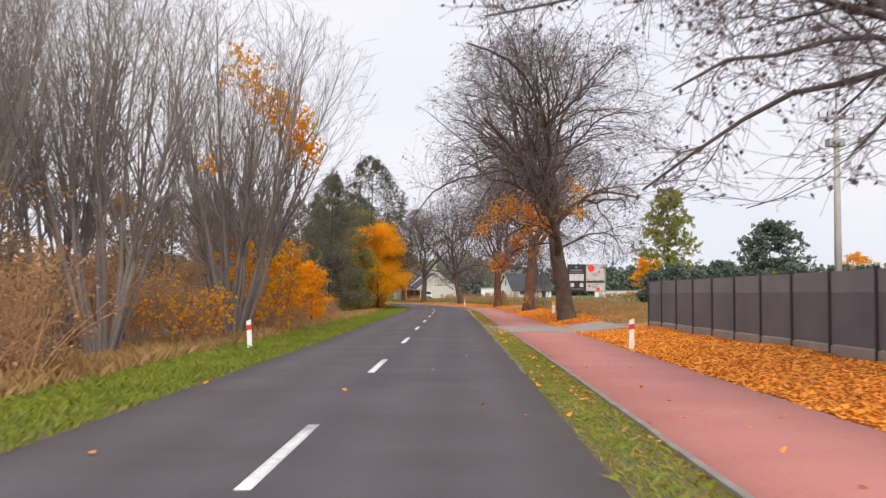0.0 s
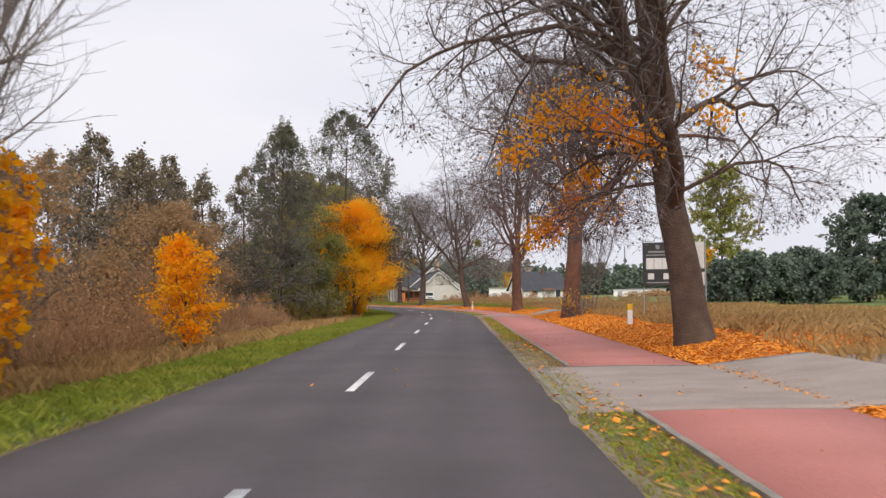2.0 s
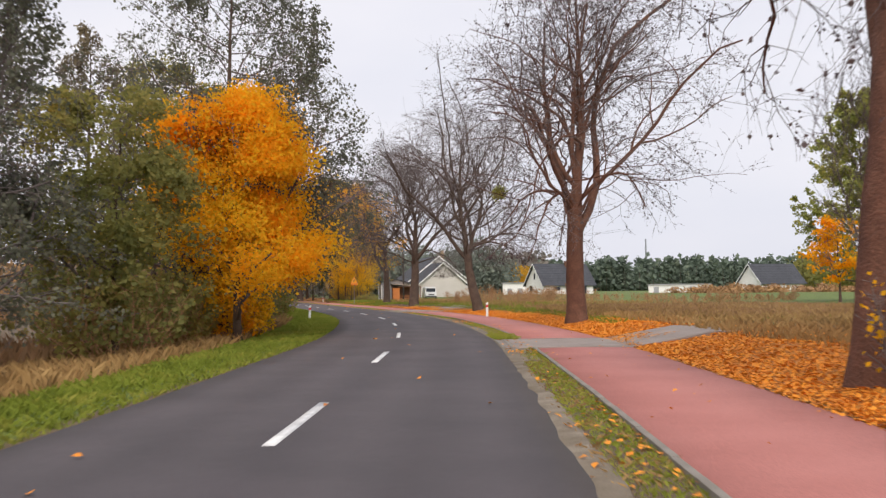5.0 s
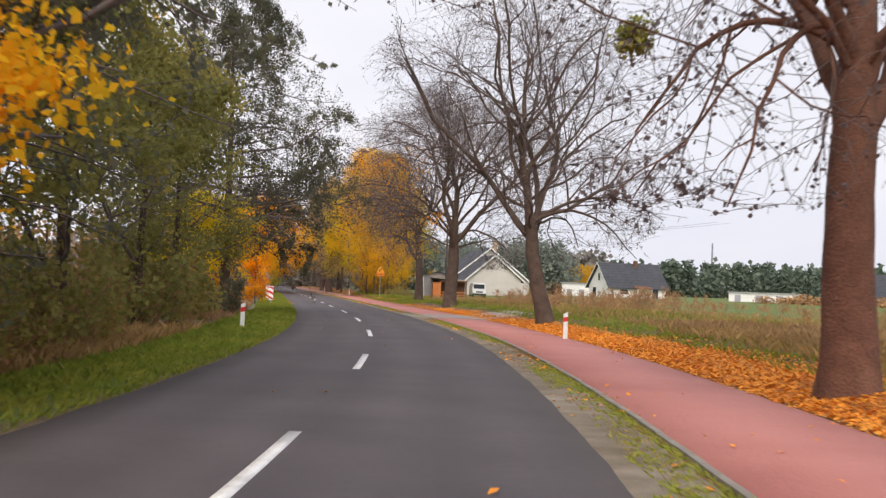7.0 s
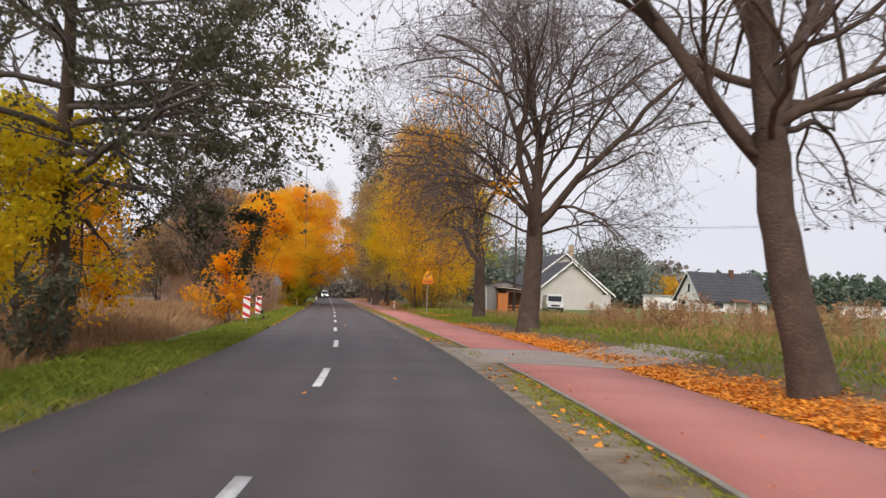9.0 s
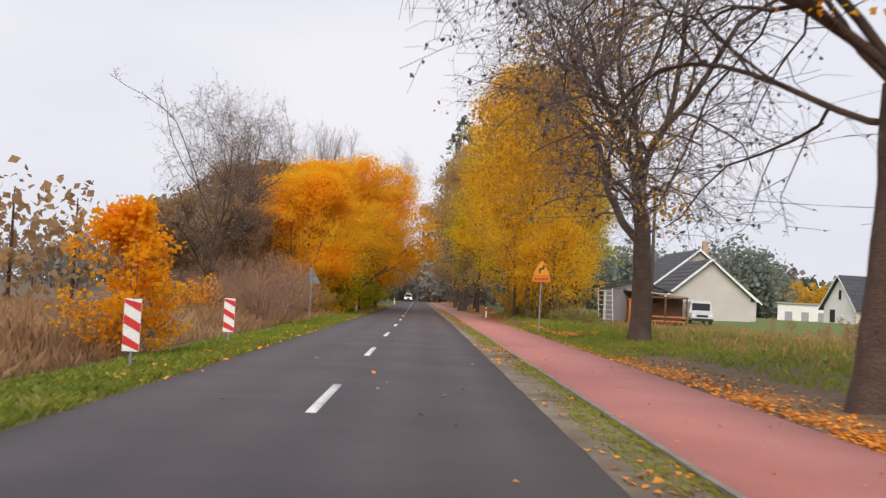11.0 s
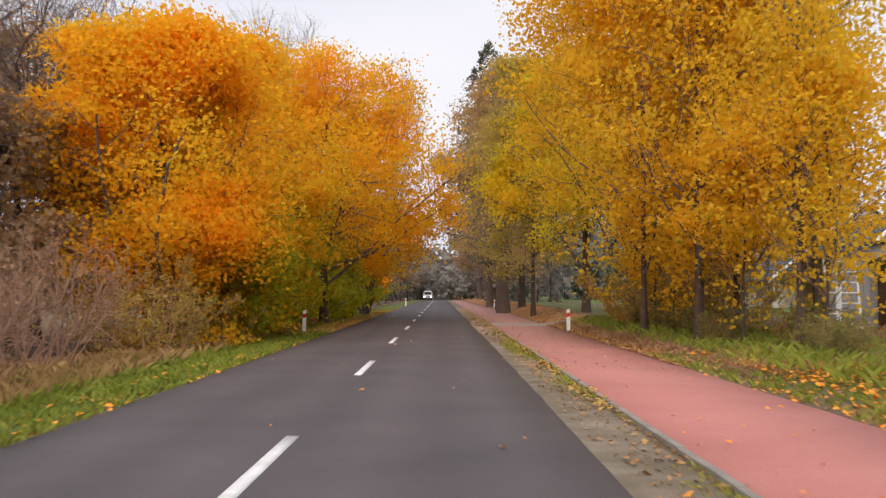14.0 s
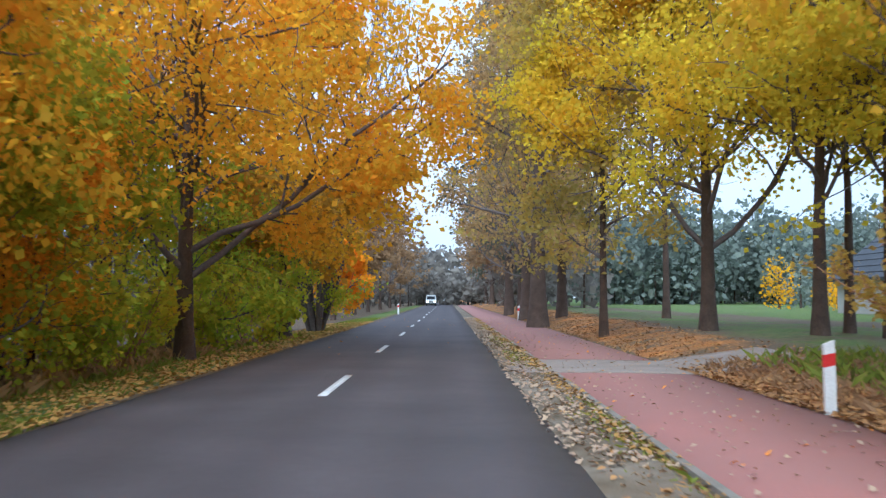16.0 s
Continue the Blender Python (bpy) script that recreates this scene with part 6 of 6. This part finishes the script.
# ---------------------------------------------------------------- houses
def gable_house(name, x, y, turn, w, d, eave, ridge, label, wall, hood=0.45, front=(), sides=(), ridge_along="y"):
    """Walls with a gable at both ends (the ridge runs along its own y), a tiled roof with overhang, windows front and side."""
    root = thing(name, x, y, 0.1, label, "house", "houses", turn)
    body = prism([(-w / 2, -0.3), (w / 2, -0.3), (w / 2, eave), (0, ridge), (-w / 2, eave)], 0, d)
    part("wall", body, wall, root)
    slope_ = (ridge - eave) / (w / 2)
    for sgn in (-1, 1):
        ex = sgn * (w / 2 + hood)
        ez = eave - hood * slope_
        part("roof", prism([(0, ridge + 0.02), (ex, ez + 0.02), (ex, ez + 0.2), (0, ridge + 0.22)], -hood, d + hood), ROOF, root)
        part("verge_board", prism([(0, ridge - 0.02), (ex, ez - 0.02), (ex, ez + 0.23), (0, ridge + 0.25)], -hood - 0.05, -hood - 0.005), WHITE, root, "white verge board")
        n_rows = int(w / 0.9)
        for r_ in range(1, n_rows):
            u = r_ / n_rows
            part("tile_course", prism([(ex * u, ridge + 0.22 + (ez - ridge) * u - 0.005), (ex * (u + 0.02), ridge + 0.22 + (ez - ridge) * (u + 0.02) - 0.005), (ex * (u + 0.02), ridge + 0.26 + (ez - ridge) * (u + 0.02)), (ex * u, ridge + 0.25 + (ez - ridge) * u)], -hood, d + hood), ROOF, root)
    for cx, cz, ww, hh in front:
        win = part("window", box(cx - ww / 2 - 0.07, cx + ww / 2 + 0.07, -0.05, 0.02, cz - hh / 2 - 0.07, cz + hh / 2 + 0.07), WHITE, root)
        part("pane", box(cx - ww / 2, cx + ww / 2, -0.056, -0.051, cz - hh / 2, cz + hh / 2), GLASS_DARK, win)
    for sgn, cy, cz, ww, hh in sides:
        xs = sgn * w / 2
        win = part("window", box(min(xs - 0.02 * sgn, xs + 0.05 * sgn), max(xs - 0.02 * sgn, xs + 0.05 * sgn), cy - ww / 2 - 0.07, cy + ww / 2 + 0.07, cz - hh / 2 - 0.07, cz + hh / 2 + 0.07), WHITE, root)
        part("pane", box(min(xs + 0.051 * sgn, xs + 0.057 * sgn), max(xs + 0.051 * sgn, xs + 0.057 * sgn), cy - ww / 2, cy + ww / 2, cz - hh / 2, cz + hh / 2), GLASS_DARK, win)
    return root


h1 = gable_house("house", -1.95, 264.6, 14, 8.6, 10.5, 2.85, 6.45, "cream-rendered house with dark tiled gable roof", WALL_CREAM, 0.5, (), ((-1, 3, 1.6, 1.2, 1.1),))
h1b = gable_house("house_wing", -2.9, 275.2, 14, 13.5, 15.0, 2.6, 8.0, "tall dark-roofed wing of the cream house", WALL_CREAM, 0.5)
part("chimney", box(1.0, 1.55, 2.0, 2.55, 7.2, 9.3, 0.02), BRICK, h1b, "pale brick chimney")

# shed with a shallow gable, open porch and what stands before it
sh = thing("shed", -8.4, 231.0, ground_z(-8.4, 231.0), "grey boarded shed with shallow dark roof and an open porch", "shed", "", 9)
GREY_BOARD = plain("grey_boards", (0.3, 0.29, 0.3), 0.85)
for k_ in range(7):
    part("wall_board", box(-2.3 + k_ * 0.24, -2.07 + k_ * 0.24, 0, 0.05, -0.1, 2.6, 0.006), GREY_BOARD, sh)
part("rear_wall", box(-2.3, 2.2, 3.4, 3.5, -0.1, 2.6), GREY_BOARD, sh)
part("side_wall", box(-2.36, -2.305, 0, 3.5, -0.1, 2.6), GREY_BOARD, sh)
part("gable_board", prism([(-2.4, 2.62), (2.3, 2.45), (0.1, 3.06)], -0.06, -0.01), plain("grey_board", (0.34, 0.32, 0.32), 0.85), sh)
part("roof", prism([(-2.75, 2.66), (0.1, 3.1), (2.6, 2.42), (2.6, 2.5), (0.1, 3.2), (-2.75, 2.75)], -0.45, 3.8), ROOF, sh)
part("porch_roof", prism([(-0.85, 2.42), (3.6, 2.12), (3.6, 2.2), (-0.85, 2.5)], -1.7, -0.08), plain("pale_porch_roof", (0.5, 0.42, 0.35), 0.7), sh)
part("porch_beam", box(0.1, 3.5, -1.66, -1.56, 1.98, 2.1), BROWN_WOOD, sh)
for px in (0.2, 1.9, 3.42):
    part("porch_post", box(px - 0.06, px + 0.06, -1.66, -1.54, -0.1, 1.98), BROWN_WOOD, sh)
part("timber_wall", box(-0.6, 3.4, -0.02, 0.06, -0.1, 2.1), BROWN_WOOD, sh, "brown timber wall")
for pz in (0.3, 0.62):
    part("timber_rail", box(0.28, 3.36, -1.63, -1.57, pz, pz + 0.09), ORANGE_WOOD, sh)
part("wall_lamp", rod((-0.9, -0.12, 2.36), (-0.9, -0.05, 2.36), 0.07, None, 10), BLACK, sh)

ob_ = thing("garden_cabinet", -8.32, 228.6, ground_z(-8.32, 228.6), "orange-brown timber garden cabinet", "cabinet", "", 12)
part("body", box(-0.5, 0.5, 0, 0.9, -0.05, 1.72, 0.02), ORANGE_WOOD, ob_)
part("lid", box(-0.58, 0.58, -0.06, 0.96, 1.72, 1.8, 0.02), ORANGE_WOOD, ob_)
part("door", box(-0.45, -0.01, -0.03, -0.002, 0.1, 1.62), ORANGE_WOOD, ob_)
part("door", box(0.01, 0.45, -0.03, -0.002, 0.1, 1.62), ORANGE_WOOD, ob_)

tr_ = thing("step_ladder", -10.25, 228.4, ground_z(-10.25, 228.4), "white double ladder standing by the shed", "ladder", "", 8)
for px in (-0.62, 0.38):
    part("rail", rod((px, 0, -0.05), (px - 0.12, 0.35, 2.55), 0.035, None, 8), WHITE, tr_)
for k_ in range(7):
    u_ = (k_ + 1) / 7.6
    part("rung", rod((-0.62 - 0.12 * u_, 0.35 * u_, 2.55 * u_), (0.38 - 0.12 * u_, 0.35 * u_, 2.55 * u_), 0.022, None, 6), WHITE, tr_)
part("brace", box(-0.3, -0.12, 0.5, 0.53, -0.05, 2.3), WHITE, tr_, "white board behind the rungs")


LAMP_ON, n_, l_, p_ = material("lit_headlight")
p_.inputs["Emission Color"].default_value, p_.inputs["Emission Strength"].default_value = (1.0, 0.97, 0.9, 1), 6.0


def van(x, y, z, turn, label, name="van"):
    root = thing(name, x, y, z, label, "van", "", turn)
    part("body", prism([(-0.9, 0.35), (0.9, 0.35), (0.92, 1.05), (0.78, 1.85), (0.6, 1.95), (-0.6, 1.95), (-0.78, 1.85), (-0.92, 1.05)], 0, 4.4), plain("van_paint", (0.62, 0.63, 0.64), 0.3), root)
    part("windscreen", box(-0.72, 0.72, -0.02, 0.01, 1.15, 1.72), GLASS_DARK, root)
    part("bonnet", prism([(-0.85, 0.4), (0.85, 0.4), (0.85, 0.95), (0.7, 1.08), (-0.7, 1.08), (-0.85, 0.95)], -0.75, 0.02), plain("van_paint", (0.62, 0.63, 0.64), 0.3), root)
    part("bumper", box(-0.88, 0.88, -0.85, -0.72, 0.3, 0.52, 0.03), BLACK, root)
    part("grille", box(-0.45, 0.45, -0.775, -0.752, 0.62, 0.8), BLACK, root)
    for s in (-1, 1):
        part("headlight", box(s * 0.65 - 0.14, s * 0.65 + 0.14, -0.775, -0.752, 0.66, 0.84), LAMP_ON if name == "road_van" else WHITE, root)
        for wy in (0.2, 3.4):
            part("wheel", rod((s * 0.9, wy, 0.32), (s * 0.7, wy, 0.32), 0.32, None, 18), BLACK, root)
    return root


cx_, cy_ = spot(405.0, -1.2)
van(float(cx_), float(cy_), 0.02, station_heading(405.0), "white van far off on the road", "road_van")
van(-3.5, 239.8, ground_z(-3.5, 239.8), 8, "white van parked before the cream house")
x_, y_ = spot(470.0, 1.3)
van(float(x_), float(y_), 0.0, station_heading(470) + 180, "white van far off on the road")

h2 = gable_house("house", 18.4, 316.0, -66, 8.4, 13.0, 2.9, 7.3, "white house with dark grey gable roof behind the field", WALL_WHITE, 0.6, ((0, 4.6, 0.7, 1.4), (-1.8, 1.5, 1.4, 1.9)), ((-1, 3.4, 1.7, 1.6, 1.0), (1, 3.4, 1.7, 1.8, 0.9), (1, 10.4, 1.5, 1.6, 2.0)))
part("chimney", box(0.2, 0.85, 7.6, 8.3, 5.8, 8.1, 0.02), BROWN_WOOD, h2)
part("porch", prism([(3.9, 2.6), (6.0, 2.3), (6.0, 2.45), (3.9, 3.1)], 5.4, 9.0), BROWN_WOOD, h2, "brown porch roof")
for py in (5.6, 8.8):
    part("porch_post", box(5.7, 5.85, py - 0.08, py + 0.08, -0.1, 2.4), WHITE, h2)
h3 = gable_house("house", 66.5, 312.0, -66, 8.0, 12.0, 2.6, 6.6, "far white house with dark roof across the field", WALL_WHITE, 0.5, ((0, 1.6, 1.2, 1.2),))
for n_, (x_, y_, w_, d_, h_) in enumerate(((45.5, 322.0, 14.0, 6.0, 2.3), (12.0, 340.0, 9.0, 8.0, 3.2))):
    s_ = thing("far_shed", x_, y_, 0.1, "long low white shed across the field", "shed", "far sheds", -12)
    part("wall", box(0, w_, 0, d_, -0.2, h_), WALL_WHITE, s_)
    part("roof", box(-0.3, w_ + 0.3, -0.3, d_ + 0.3, h_, h_ + 0.22), plain("grey_roofing", (0.32, 0.32, 0.33), 0.7), s_)
    for k_ in range(3):
        part("door", box(1.2 + k_ * w_ / 3.4, 2.4 + k_ * w_ / 3.4, -0.06, 0.01, 0, 1.9), plain("grey_door", (0.3, 0.3, 0.32), 0.7), s_)

# ---------------------------------------------------------------- far woods
def woods(name, rng, places, h, radius, mat, label, per=260, size=0.9, pointed=False):
    at, tv, tq, nv = [], [], [], 0
    for x, y in places:
        hh, rr = h * rng.uniform(0.75, 1.2), radius * rng.uniform(0.8, 1.2)
        d = unit(rng.normal(size=(per, 3)))
        u = rng.random((per, 1)) ** 0.4
        p = d * u * np.array([rr, rr, hh * 0.5]) + np.array([0, 0, hh * 0.48])
        if pointed:
            k = rng.random(per)
            a = rng.random(per) * 6.28
            w = rr * (1 - k) * (0.4 + 0.6 * rng.random(per))
            p = np.stack([np.cos(a) * w, np.sin(a) * w, hh * (0.12 + 0.88 * k)], -1)
        at.append(p + np.array([x, y, 0.0]))
        v, q = tubes(np.array([[[x, y, -0.5], [x, y, hh * 0.4], [x, y, hh * 0.8]]]), np.array([[0.12, 0.1, 0.04]]), 5)
        tv.append(v)
        tq.append(q + nv)
        nv += len(v)
    v, q = leaves(rng, np.concatenate(at), size, 0.5, 0.3)
    root = thing(name, 0, 0, 0, label, "woods", kind="stuff")
    under(link_mesh("crowns", v, q, None, mat), root)["kind"] = "stuff"
    under(link_mesh("trunks", np.concatenate(tv), np.concatenate(tq), None, BARK), root)["kind"] = "stuff"
    return root


rw = np.random.default_rng(99)
def belt(n, x0, x1, y0, y1):
    return np.stack([rw.uniform(x0, x1, n), rw.uniform(y0, y1, n)], -1)


woods("pine_forest", rw, belt(1500, 20, 640, 600, 700), 15.5, 4.2, NEEDLE, "far dark pine forest on the horizon", 66, 2.1, True)
woods("birch_wood", rw, belt(24, 8, 34, 380, 440), 9, 4.5, BUFF, "far rust-brown birch wood behind the houses", 160, 1.3)
woods("birch_wood", rw, belt(24, 130, 200, 420, 480), 7, 4.5, BROWN, "far brown wood across the field", 140, 1.3)
woods("left_woods", rw, belt(110, -120, -40, 95, 215), 8, 3.6, DULL, "far brown thicket behind the reeds", 260, 0.55)
woods("left_woods", rw, belt(90, -190, -70, 240, 420), 10, 4.5, HAZED_GREY, "far brown wood beyond the reed bed", 200, 0.9)
woods("left_woods", rw, belt(70, -60, -20, -20, 95), 7, 3.2, DULL, "brown thicket behind the willows", 420, 0.3)
woods("roadside_woods", rw, np.stack([centre(np.linspace(300, 520, 60)) - rw.uniform(12, 40, 60), np.linspace(300, 520, 60)], -1), 15, 4.6, HAZED_GREY, "grey-brown woods along the far road", 420, 0.8)
woods("roadside_woods", rw, np.stack([centre(np.linspace(320, 520, 34)) + rw.uniform(9, 15, 34), np.linspace(320, 520, 34)], -1), 15, 4.2, HAZED_GREY, "grey-green woods along the far road", 420, 0.8)
woods("field_hedge", rw, belt(34, 38, 84, 256, 286), 2.1, 1.7, BROWN, "brown hedge across the field", 260, 0.4)
woods("field_trees", rw, belt(10, 86, 112, 328, 350), 11, 4.0, OLIVE, "olive trees beside the far house", 260, 0.9)
woods("far_hedge", rw, belt(90, -110, 30, 420, 450), 7, 5.0, HAZED_GREY, "far grey-brown hedge across the fields", 200, 0.9)
woods("far_hedge", rw, belt(64, -38, 14, 365, 420), 15, 5.0, HAZED_GREEN, "grey-green hedge behind the lawn", 640, 0.8)
woods("garden_trees", rw, belt(9, -16, 4, 318, 345), 5, 2.4, HAZED_GREEN, "grey-green garden trees behind the lawn", 420, 0.36)
woods("garden_trees", rw, belt(5, -22, 0, 300, 316), 4.5, 1.9, GOLD, "small orange garden trees behind the lawn", 420, 0.26)
woods("garden_trees", rw, belt(30, 45, 120, 130, 170), 6, 3.0, OLIVE, "green trees behind the pines", 200, 0.6)

woods("roadside_woods", rw, belt(90, -260, 40, 560, 640), 20, 9.0, HAZED_GREY, "grey-brown woods closing the far road", 260, 2.4)

# lattice mast on the skyline
mast = thing("radio_mast", 111.0, 700.0, 0, "thin far lattice mast on the skyline", "mast")
part("lattice", rod((0, 0, 0), (0, 0, 31), 0.9, 0.4, 4), GREY_METAL, mast)

# ---------------------------------------------------------------- kerb stones, last
kerb = new("kerb")
tagged(kerb, "thin concrete edging stones along the red path", "kerb", kind="structure")
bm = box(-0.04, 0.04, -0.495, 0.495, -0.15, 0.05, 0.008)
stone = part("kerb_stone", bm, KERB, kerb)
sy, n_st = -4.0, 0
while sy < 275:
    mid_ = along(sy, 0.5)
    if not any(a - 0.3 < mid_ < b + 0.3 for a, b in DRIVES):
        c = stone if n_st == 0 else new("kerb_stone", stone.data)
        c.parent = kerb
        kx, ky = spot(mid_, PATH_L + 0.045)
        c.matrix_basis = pose(float(kx), float(ky), rng_d.uniform(-0.006, 0.006), 0, 0, station_heading(mid_) + rng_d.uniform(-0.4, 0.4))
        n_st += 1
    sy = along(sy, 1.0)
